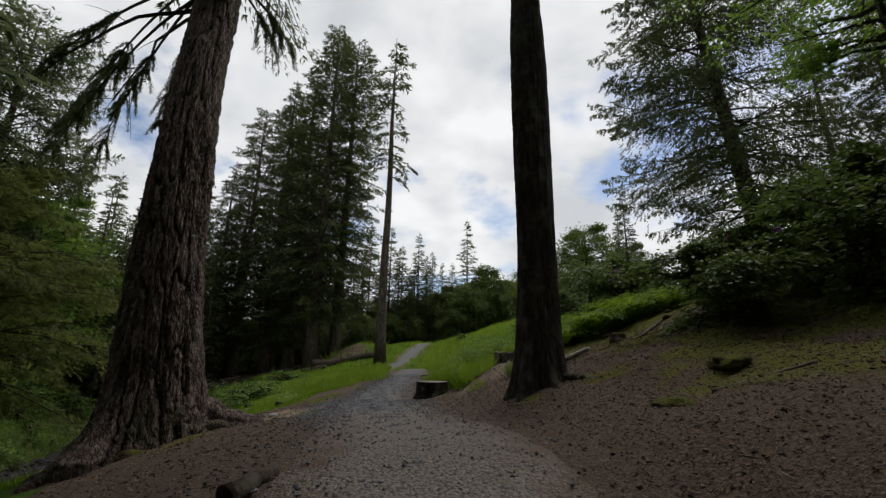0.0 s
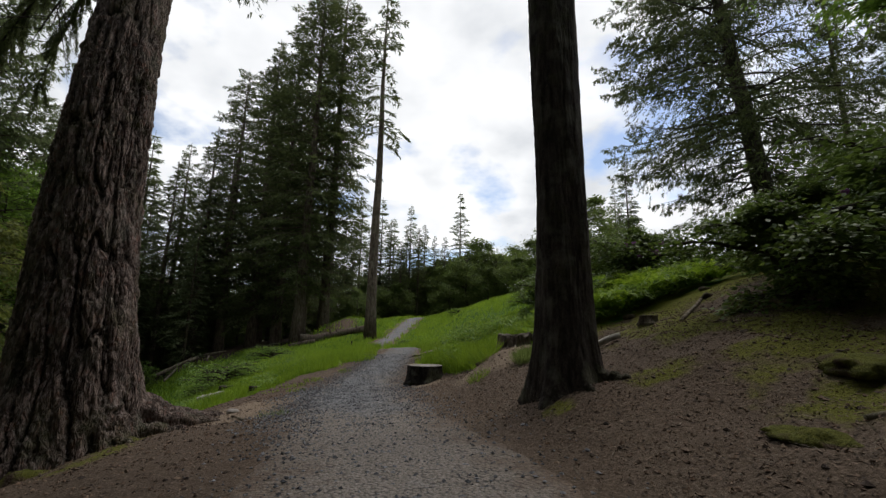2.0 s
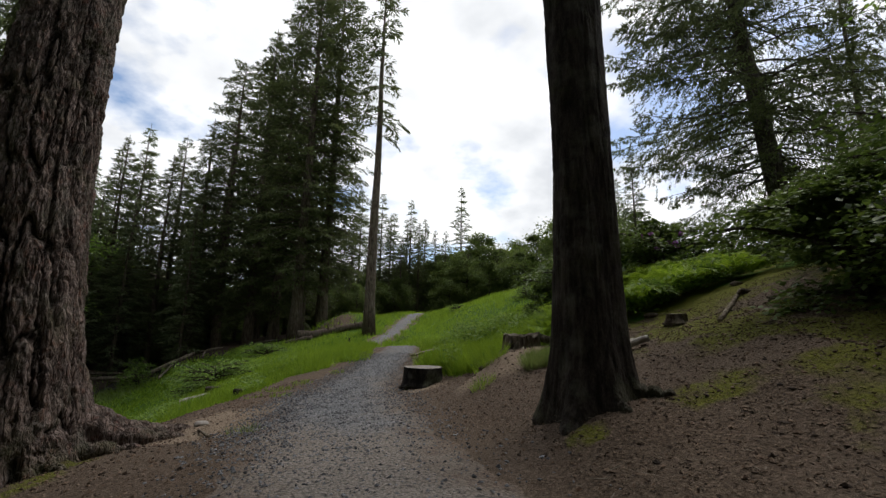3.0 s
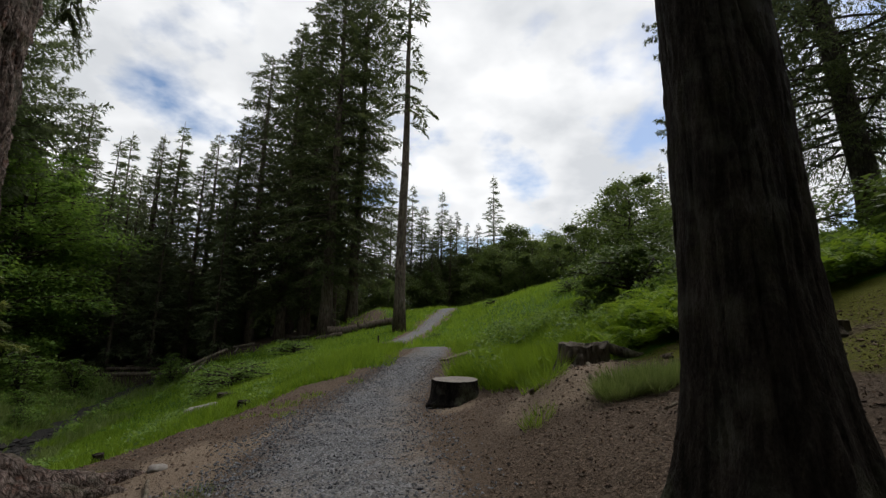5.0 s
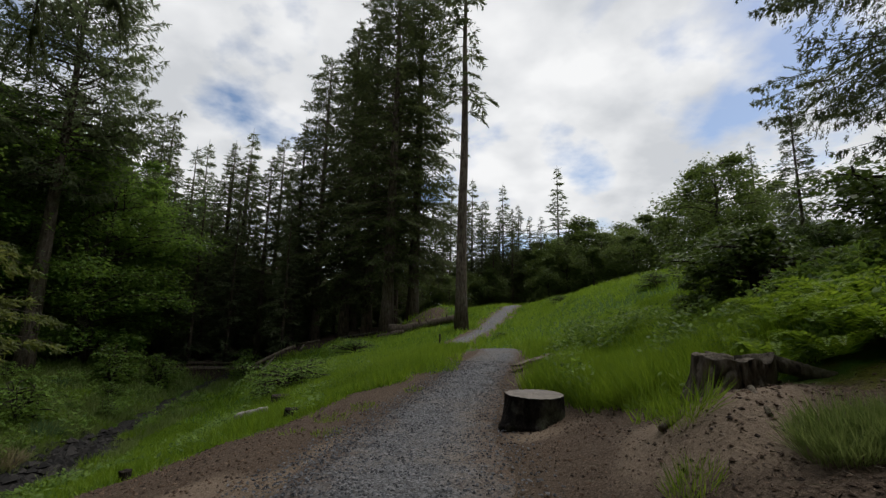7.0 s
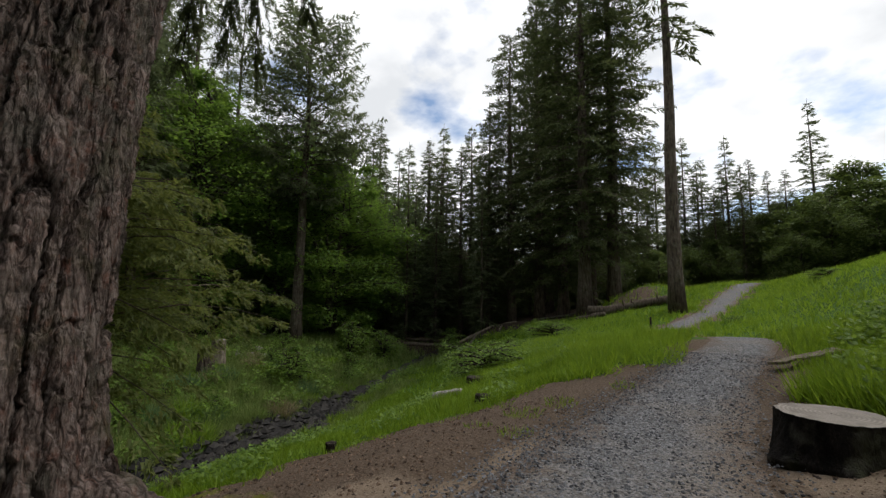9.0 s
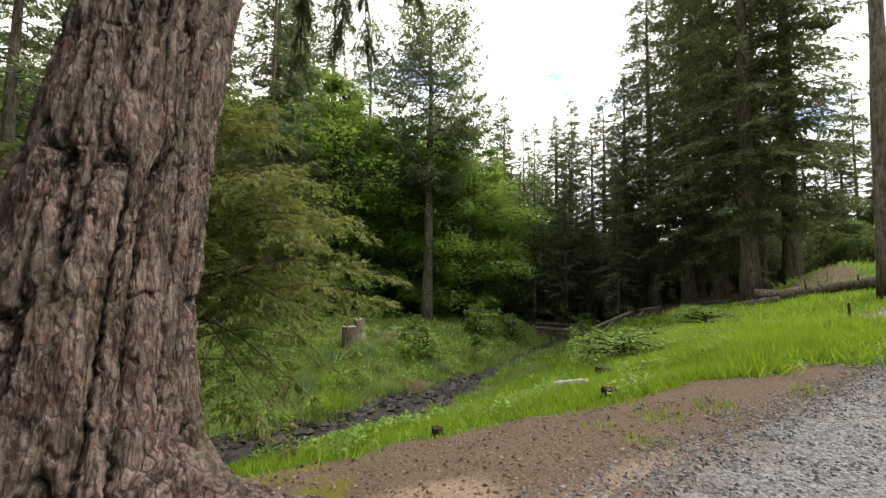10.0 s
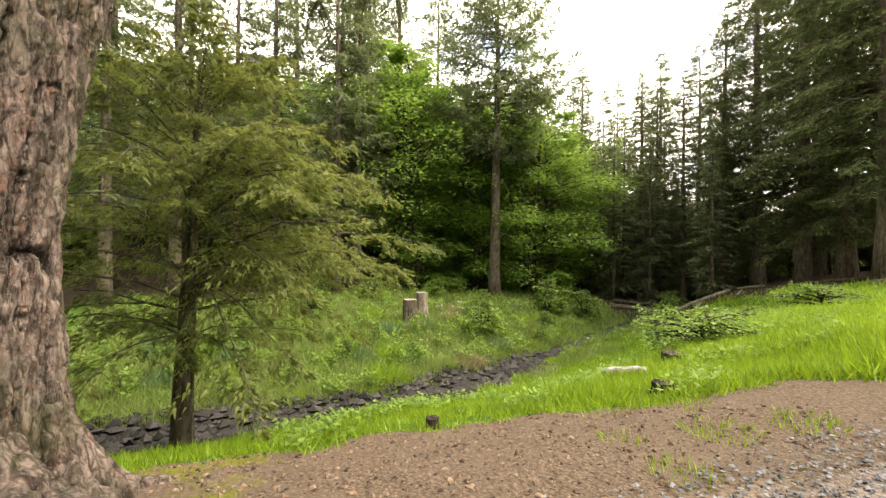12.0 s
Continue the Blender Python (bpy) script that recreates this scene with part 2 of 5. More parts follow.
def cut_mat():
    m = Mat("sawn_wood", 0.85, 0.25)
    w = m.n.new("ShaderNodeTexWave")
    w.wave_type, w.rings_direction = "RINGS", "Z"
    w.inputs["Scale"].default_value, w.inputs["Distortion"].default_value = 9, 2.5
    m.l.new(m.co, w.inputs["Vector"])
    c = m.ramp(w.outputs["Fac"], [(0.0, (0.2, 0.175, 0.15)), (1.0, (0.31, 0.28, 0.25))])
    c = m.mix(m.grey(m.noise(7, 5), 0.4, 0.7), c, (0.17, 0.15, 0.13))
    return m.done(c, m.noise(40, 4), 0.3, 0.01)


M_GROUND, M_GRAVEL, M_MUD, M_CUT = ground_mat(), gravel_mat(), mud_mat(), cut_mat()
M_PEBBLE = stone_mat("gravel_stones", (0.04, 0.043, 0.05), (0.27, 0.275, 0.29))
M_CHIP = stone_mat("litter_chips", (0.026, 0.017, 0.012), (0.25, 0.185, 0.135))
M_ROCK = stone_mat("pale_rock", (0.2, 0.19, 0.175), (0.34, 0.32, 0.3))
M_WETROCK = stone_mat("wet_rock", (0.006, 0.006, 0.006), (0.07, 0.064, 0.058))
M_FLOWER = stone_mat("mauve_petals", (0.25, 0.1, 0.3), (0.42, 0.2, 0.46))


def moss_mat():
    m = Mat("moss", 0.95, 0.1)
    c = m.ramp(m.noise(30, 5, 0.7), [(0.3, (0.05, 0.055, 0.014)), (0.6, (0.12, 0.125, 0.025)), (0.8, (0.16, 0.13, 0.05))])
    c = m.mix(m.grey(m.noise(4, 4), 0.5, 0.62), c, (0.07, 0.048, 0.034))
    return m.done(c, m.noise(45, 5, 0.7), 1.0, 0.03)


M_MOSS = moss_mat()

# ---- mesh helpers ----
rng = np.random.default_rng(7)


def mesh_np(name, V, F, mat, smooth=True):
    V, F = np.ascontiguousarray(V, dtype=np.float32), np.ascontiguousarray(F, dtype=np.int32)
    me = bpy.data.meshes.new(name)
    me.vertices.add(len(V)); me.vertices.foreach_set("co", V.ravel())
    me.loops.add(F.size); me.loops.foreach_set("vertex_index", F.ravel())
    me.polygons.add(len(F)); me.polygons.foreach_set("loop_start", np.arange(0, F.size, F.shape[1], dtype=np.int32))
    me.polygons.foreach_set("use_smooth", np.full(len(F), smooth))
    me.update(calc_edges=True)
    for m in (mat if isinstance(mat, (list, tuple)) else [mat]):
        me.materials.append(m)
    return me


def thing(name, x, y, z, label, category, group="", turn=0.0):
    ob = new(name)
    ob.empty_display_size = 0.3
    ob.matrix_basis = pose(x, y, z, 0, 0, turn)
    return tagged(ob, label, category, group)


def part_np(name, V, F, mat, parent, label="", smooth=True):
    ob = new(name, mesh_np(name, V, F, mat, smooth))
    ob.parent = parent
    return tagged(ob, label)


def join(pieces):
    vs, fs, k = [], [], 0
    for V, F in pieces:
        vs.append(np.asarray(V, dtype=float)); fs.append(np.asarray(F) + k); k += len(V)
    return np.concatenate(vs), np.concatenate(fs)


def tube(points, radii, sides=8, cap=True):
    """A tapered tube of quads along points."""
    P, R = np.asarray(points, float), np.asarray(radii, float)
    T = np.gradient(P, axis=0)
    T /= np.linalg.norm(T, axis=1)[:, None] + 1e-9
    up = np.array([0, 0, 1.0]) if abs(T[0][2]) < 0.9 else np.array([1.0, 0, 0])
    A = np.cross(T, up); A /= np.linalg.norm(A, axis=1)[:, None] + 1e-9
    B = np.cross(T, A)
    a = np.linspace(0, 2 * np.pi, sides, endpoint=False)
    V = P[:, None] + R[:, None, None] * (np.cos(a)[None, :, None] * A[:, None] + np.sin(a)[None, :, None] * B[:, None])
    n = len(P)
    i, j = np.meshgrid(np.arange(n - 1), np.arange(sides), indexing="ij")
    q = lambda r, c: r * sides + c % sides
    F = np.stack([q(i, j), q(i, j + 1), q(i + 1, j + 1), q(i + 1, j)], -1).reshape(-1, 4)
    V = V.reshape(-1, 3)
    if cap:
        V = np.vstack([V, P[:1], P[-1:]])
        c = np.arange(0, sides, 2)
        lo, hi = len(V) - 2, len(V) - 1
        F = np.vstack([F, np.stack([np.full(len(c), lo), (c + 2) % sides, c + 1, c], -1),
                       np.stack([np.full(len(c), hi), (n - 1) * sides + c, (n - 1) * sides + c + 1, (n - 1) * sides + (c + 2) % sides], -1)])
    return V, F


def blades(P, D, S, L, W, bend=0.0):
    """Leaf-shaped quads: base P, along D, across S, length L, width W; bend drops the tip."""
    L, W = np.broadcast_to(L, len(P))[:, None], np.broadcast_to(W, len(P))[:, None]
    N = np.cross(D, S)
    mid = P + D * L * 0.5
    V = np.stack([P, mid + S * W * 0.5 - N * bend * L * 0.15, P + D * L - N * bend * L * 0.5, mid - S * W * 0.5 - N * bend * L * 0.15], 1).reshape(-1, 3)
    return V, np.arange(len(P) * 4).reshape(-1, 4)


def slivers(P, D, S, L, W, bend=0.0):
    """Needle sprays and grass: tapering triangles; bend drops the tip."""
    L, W = np.broadcast_to(L, len(P))[:, None], np.broadcast_to(W, len(P))[:, None]
    N = np.cross(D, S)
    V = np.stack([P + S * W * 0.5, P - S * W * 0.5, P + D * L - N * bend * L * 0.5], 1).reshape(-1, 3)
    return V, np.arange(len(P) * 3).reshape(-1, 3)


def unit(v):
    return v / (np.linalg.norm(v, axis=-1, keepdims=True) + 1e-9)


def fnoise(x, y, f, seed=0):
    """Cheap smooth noise in the plane, about -1 to 1."""
    r = np.random.default_rng(seed)
    out = np.zeros(np.broadcast(x, y).shape)
    for k in range(7):
        a, p, g = r.uniform(0, 2 * np.pi), r.uniform(0, 6.28), f * r.uniform(0.6, 1.8)
        out += np.sin((x * np.cos(a) + y * np.sin(a)) * g * 6.28 + p + 1.3 * np.sin((x * np.sin(a) - y * np.cos(a)) * g * 4 + p * 2))
    return out / 3.5


# ---- the lie of the land: lines that run along the path, each with x and height ----
def curve(knots):
    k = np.array(knots, float)
    xs, ys = k[:, 0], k[:, 1]
    h = np.diff(xs); d = np.diff(ys) / h
    m = np.zeros(len(xs)); m[0], m[-1] = d[0], d[-1]
    w1, w2 = 2 * h[1:] + h[:-1], h[1:] + 2 * h[:-1]
    ok = d[:-1] * d[1:] > 0
    with np.errstate(divide="ignore", invalid="ignore"):
        m[1:-1] = np.where(ok, (w1 + w2) / (w1 / d[:-1] + w2 / d[1:]), 0)

    def f(t):
        t = np.clip(t, xs[0], xs[-1])
        i = np.clip(np.searchsorted(xs, t) - 1, 0, len(h) - 1)
        u = (t - xs[i]) / h[i]
        return ((1 + 2 * u) * (1 - u) ** 2 * ys[i] + u * (1 - u) ** 2 * h[i] * m[i] + u * u * (3 - 2 * u) * ys[i + 1] + u * u * (u - 1) * h[i] * m[i + 1])
    return f


path_x = curve([(-60, 0.5), (0, 0.15), (4, 0.2), (8, -0.4), (12, -0.7), (15, -0.3), (19, 0.55), (23, 0.2), (27, -1.2), (31, -1.9), (37, -0.1), (43, 1.05), (50, 2.7), (60, 6), (80, 16), (400, 80)])
path_z = curve([(-60, -1.5), (0, 0.15), (2, 0.42), (4, 0.67), (6.8, 0.54), (10.3, 0.4), (12.2, 0.29), (14, 0.42), (19, 0.97), (22, 0.72), (26, 0.33), (31, 0.3), (37, 1.1), (43, 2.0), (50, 3.2), (60, 3.5), (400, 4)])
stream_x = curve([(-60, -12), (0, -14.5), (7, -15.9), (13, -15.4), (20, -16.2), (25, -17.8), (33, -20.8), (41, -23.5), (52, -26.2), (66, -28), (400, -60)])
stream_z = curve([(-60, -4.8), (10, -4.35), (30, -4.3), (60, -3.9), (400, -2)])
edge_x = curve([(-60, -3), (0, -3.2), (4, -3.4), (8, -4.9), (11.6, -4.7), (14.5, -3.7), (19, -4.8), (25, -6.8), (31, -7), (43, -8), (60, -10), (400, -14)])
edge_z = curve([(-60, -2), (0, -0.25), (4, -0.1), (8, -0.25), (11.6, -0.36), (14.5, -0.12), (19, -0.15), (25, -0.3), (31, -0.25), (43, 0.45), (60, 1), (400, 2)])
foot_x = curve([(-60, -9), (0, -9.5), (8, -11.5), (26, -11.8), (36, -15), (45, -19), (60, -22), (400, -50)])
foot_z = curve([(-60, -4), (0, -3), (8, -3.05), (26, -3.3), (36, -2.6), (45, -1.6), (60, -1), (400, 0)])
toe_x = curve([(-60, 3), (0, 2.3), (4, 2.4), (8, 1.95), (10, 1.9), (13, 2.1), (19, 3.0), (31, 2.4), (37, 3.6), (43, 5.0), (50, 7), (60, 11), (80, 22), (400, 90)])
toe_z = curve([(-60, 0), (0, 0.75), (4, 1.03), (8, 1.0), (10, 0.93), (13, 0.72), (19, 1.35), (25, 1.15), (31, 1.1), (37, 2.0), (43, 2.9), (50, 4.0), (60, 4.2), (400, 5)])
rise_z = curve([(-60, 1.5), (0, 1.75), (4, 1.85), (8, 2.15), (12, 2.15), (17, 2.15), (25, 2.75), (31, 3.1), (37, 3.6), (45, 4.3), (55, 4.8), (400, 6)])
upper_z = curve([(-60, 4), (0, 4.1), (8, 4.2), (14, 4.4), (25, 4.9), (36, 5.5), (43, 6.2), (55, 6.2), (400, 7)])


def land(x, y):
    """The height of the ground."""
    x, y = np.broadcast_arrays(np.asarray(x, float), np.asarray(y, float))
    px, pz, sx, sz = path_x(y), path_z(y), stream_x(y), stream_z(y)
    tx = toe_x(y)
    lines = [(-400 + 0 * y, 62 + 0 * y), (-130 + 0 * y, 30 + 0 * y), (-62 + 0 * y, 2.5 + 0 * y), (-42 + sx * 0.2, -1.0 + 0 * y), (sx - 9, sz + 1.7), (sx - 3.2, sz + 0.75),
             (sx - 1.0, sz + 0.25), (sx, sz), (sx + 0.9, sz + 0.14), (sx + 2.2, sz + 0.36), (foot_x(y), foot_z(y)), (edge_x(y), edge_z(y)),
             (px - 1.5, pz - 0.06), (px, pz), (px + 1.15, pz + 0.05), (tx, toe_z(y)), (tx + 2.9, rise_z(y)), (tx + 10.5, upper_z(y)), (tx + 23, upper_z(y) + 2.4), (140 + 0 * y, 16 + 0 * y), (500 + 0 * y, 40 + 0 * y)]
    X, Z = np.stack([a for a, _ in lines]), np.stack([b for _, b in lines])
    h = np.diff(X, axis=0); d = np.diff(Z, axis=0) / h
    m = np.zeros_like(Z); m[0], m[-1] = d[0], d[-1]
    m[1:-1] = (d[:-1] * h[1:] + d[1:] * h[:-1]) / (h[1:] + h[:-1])
    lim = 1.5 * np.minimum(np.abs(d[:-1]), np.abs(d[1:])) + 0.03
    m[1:-1] = np.clip(m[1:-1], -lim, lim)
    out = np.full(x.shape, np.nan)
    for i in range(len(lines) - 1):
        s = (x >= X[i]) & (x <= X[i + 1])
        if not s.any():
            continue
        u = ((x - X[i]) / h[i])[s]
        out[s] = (1 + 2 * u) * (1 - u) ** 2 * Z[i][s] + u * (1 - u) ** 2 * h[i][s] * m[i][s] + u * u * (3 - 2 * u) * Z[i + 1][s] + u * u * (u - 1) * h[i][s] * m[i + 1][s]
    out = np.where(np.isnan(out), np.where(x < 0, 62.0, 40.0), out)
    out = out + 1.5 * np.exp(-((x + 4.6) / 3.2) ** 2 - ((y - 43.5) / 2.2) ** 2)
    # the earth mound under the old stump, a hollow by the roots, and the dip in the brown slope
    out = out + 0.24 * np.exp(-((x - 2.3) / 0.6) ** 2 - ((y - 9.85) / 0.6) ** 2) + 0.12 * np.exp(-((x - 1.9) / 0.5) ** 2 - ((y - 9.5) / 0.5) ** 2)
    out = out - 0.12 * np.exp(-((x + 2.2) / 0.7) ** 2 - ((y - 8.6) / 0.8) ** 2) - 0.18 * np.exp(-((x - 4.5) / 1.0) ** 2 - ((y - 8.6) / 1.1) ** 2)
    out = out + 0.13 * np.exp(-((x - 1.95) / 0.7) ** 2 - ((y - 6.0) / 0.7) ** 2)
    off = np.clip((np.abs(x - px) - 1.0) / 1.5, 0, 1)
    return out + off * (0.05 * fnoise(x, y, 0.22, 3) + 0.022 * fnoise(x, y, 0.9, 4))


def spot(x, y):
    return float(land(np.array([x]), np.array([y]))[0])


def smooth(a, lo, hi):
    t = np.clip((a - lo) / (hi - lo), 0, 1)
    return t * t * (3 - 2 * t)


bare_left = curve([(-60, -3.2), (0, -3.0), (4, -3.5), (8, -5.0), (11.6, -4.8), (13.4, -3.9), (14.6, -2.9), (15.4, -1.6), (17, -0.85), (19, -0.25), (23, -1.0), (27, -2.3), (31, -3.0), (37, -1.2), (43, 0), (50, 1.7), (60, 5), (400, 79)])
bare_right = curve([(-60, 60), (6.6, 60), (8.2, 7.5), (9.4, 4.3), (10.3, 3.2), (11.0, 2.5), (12.3, 1.9), (14, 1.3), (19, 1.6), (23, 1.3), (27, 0.0), (31, -0.9), (37, 0.8), (43, 2.1), (50, 3.7), (60, 7), (400, 81)])


def bare(x, y):
    """How much of the ground is bare earth, 0 to 1."""
    w = 0.35 + 0.01 * np.maximum(y, 0)
    n = 0.35 * fnoise(x, y, 0.35, 11)
    return np.maximum(smooth(x - bare_left(y) + n, -w, w) * smooth(bare_right(y) - x + n, -w, w), 0.8 * np.exp(-((x + 5.0) / 2.6) ** 2 - ((y - 42.2) / 1.8) ** 2))


def litter(x, y):
    """Forest floor under the far trees."""
    a = smooth(y + 0.45 * x + 0.6 * fnoise(x, y, 0.15, 9), 35.5, 38.5) * smooth(-3.5 - x + 0.1 * (y - 40), -1, 1.5) * smooth(x - stream_x(y), 2, 6)
    c = smooth(y - 41.5 + fnoise(x, y, 0.2, 31), -1.5, 1.5) * smooth(-13 - x, -1, 2)
    b = smooth(-34 - x + 3 * fnoise(x, y, 0.06, 5), -3, 3)
    a = a * (1 - np.exp(-((x + 4.6) / 3.2) ** 2 - ((y - 43) / 2.4) ** 2))
    return np.maximum(np.maximum(np.maximum(a, c), b), smooth(y - 58 + 2 * fnoise(x, y, 0.07, 6), -2, 3))


def ground():
    def axis(parts):
        return np.unique(np.concatenate([np.arange(a, b, s) for a, b, s in parts]))
    xs = axis([(-400, -130, 30), (-130, -60, 7), (-60, -24, 1.2), (-24, -10, 0.35), (-10, 8, 0.14), (8, 16, 0.4), (16, 40, 1.2), (40, 130, 7), (130, 501, 30)])
    ys = axis([(-400, -60, 40), (-60, -6, 4), (-6, 0, 0.5), (0, 18, 0.14), (18, 34, 0.35), (34, 60, 0.7), (60, 120, 4), (120, 801, 40)])
    X, Y = np.meshgrid(xs, ys)
    Z = land(X, Y)
    n, m = X.shape
    i, j = np.meshgrid(np.arange(n - 1), np.arange(m - 1), indexing="ij")
    F = np.stack([i * m + j, i * m + j + 1, (i + 1) * m + j + 1, (i + 1) * m + j], -1).reshape(-1, 4)
    me = mesh_np("ground", np.stack([X, Y, Z], -1).reshape(-1, 3), F, M_GROUND)
    x, y = X.ravel(), Y.ravel()
    masks = {"earth": bare(x, y), "litter": litter(x, y), "sand": smooth(fnoise(x, y, 0.5, 17) * 0.3 + np.exp(-((x + 2.2) / 0.75) ** 2 - ((y - 9.5) / 0.7) ** 2) + np.exp(-((x - 0.9) / 0.6) ** 2 - ((y - 11.9) / 0.5) ** 2) + 0.85 * np.exp(-((x - 1.95) / 0.75) ** 2 - ((y - 9.9) / 0.8) ** 2) + 1.1 * np.exp(-((x + 2.1) / 0.5) ** 2 - ((y - 8.5) / 0.55) ** 2) + 0.95 * np.exp(-((x - 1.9) / 0.8) ** 2 - ((y - 9.5) / 0.7) ** 2) + 0.9 * np.exp(-((x + 1.75) / 0.25) ** 2 - ((y - 11.2) / 1.6) ** 2), 0.35, 0.85), "moss": smooth(x - toe_x(y), 0.2, 2.2) * smooth(11 - y, -1, 1) + smooth(1.5 - np.hypot(x + 4.3, y - 8.4), -0.3, 0.3) + 1.1 * np.exp(-((x - 2.75) / 0.3) ** 2 - ((y - 5.85) / 0.22) ** 2) + np.exp(-((x - 1.75) / 0.2) ** 2 - ((y - 5.85) / 0.2) ** 2) + np.exp(-((x - 3.6) / 0.8) ** 2 - ((y - 4.4) / 0.7) ** 2) + 0.9 * np.exp(-((x + 3.3) / 0.6) ** 2 - ((y - 7.0) / 0.5) ** 2)}
    for k, v in masks.items():
        me.attributes.new(k, "FLOAT", "POINT").data.foreach_set("value", v.astype(np.float32))
    tagged(new("ground", me), "sloping woodland ground of brown earth, moss and grass", "ground", kind="structure")


def ribbon(name, mid, half, lift, ys, cols, mat, label, category, rag):
    """A strip that follows the land along a line; its edges dive under the ground."""
    u = np.linspace(-1, 1, cols)
    Y, U = np.meshgrid(ys, u, indexing="ij")
    W = half(Y) * (1 + rag * fnoise(U * 0 + Y, np.sign(U) * 3.0, 0.35, 21) * np.abs(U))
    X = mid(Y) + U * W
    Z = land(X, Y) + lift * (1 - 3.2 * np.abs(U) ** 5) + 0.006 * fnoise(X, Y, 1.6, 8)
    n, m = X.shape
    i, j = np.meshgrid(np.arange(n - 1), np.arange(m - 1), indexing="ij")
    F = np.stack([i * m + j, i * m + j + 1, (i + 1) * m + j + 1, (i + 1) * m + j], -1).reshape(-1, 4)
    me = mesh_np(name, np.stack([X, Y, Z], -1).reshape(-1, 3), F, mat)
    me.attributes.new("rim", "FLOAT", "POINT").data.foreach_set("value", np.abs(U).ravel().astype(np.float32))
    worn = np.maximum(1 - smooth(Y, 5.5, 9.5), 0.7 * smooth(U, 0.1, 0.8) * (1 - smooth(Y, 12, 15)))
    me.attributes.new("worn", "FLOAT", "POINT").data.foreach_set("value", worn.ravel().astype(np.float32))
    return tagged(new(name, me), label, category, kind="structure")


ground()
path_half = curve([(-60, 1.2), (0, 1.2), (4, 1.3), (8, 1.35), (12, 1.25), (15, 0.98), (19, 0.8), (31, 0.85), (50, 1.0), (400, 1.2)])
PATH_YS = np.concatenate([np.arange(-8, 20, 0.15), np.arange(20, 62, 0.6)])
ribbon("gravel_path", path_x, path_half, 0.03, PATH_YS, 30, M_GRAVEL, "grey gravel footpath winding over the rise", "path", 0.06)
stream_half = curve([(-60, 1.2), (8, 1.7), (15, 1.35), (20, 1.6), (28, 1.05), (40, 0.7), (70, 0.45), (400, 0.4)])
ribbon("stream_bed", stream_x, stream_half, 0.1, np.concatenate([np.arange(-20, 34, 0.3), np.arange(34, 80, 1)]), 14, M_MUD, "dark muddy stream bed between grassy banks", "stream", 0.45)

# ---- trees ----


def limb_curve(base, az, length, rise, droop, n=6):
    """A limb that leaves base towards az, rises, then droops."""
    s = np.linspace(0, 1, n)
    out = s * length
    z = rise * out - droop * length * s ** 2
    return np.stack([base[0] + np.cos(az) * out, base[1] + np.sin(az) * out, base[2] + z], -1)


def along(P, s):
    """Points and directions at fractions s of a polyline."""
    t = s * (len(P) - 1)
    i = np.minimum(t.astype(int), len(P) - 2)
    f = (t - i)[:, None]
    return P[i] * (1 - f) + P[i + 1] * f, unit(P[i + 1] - P[i])


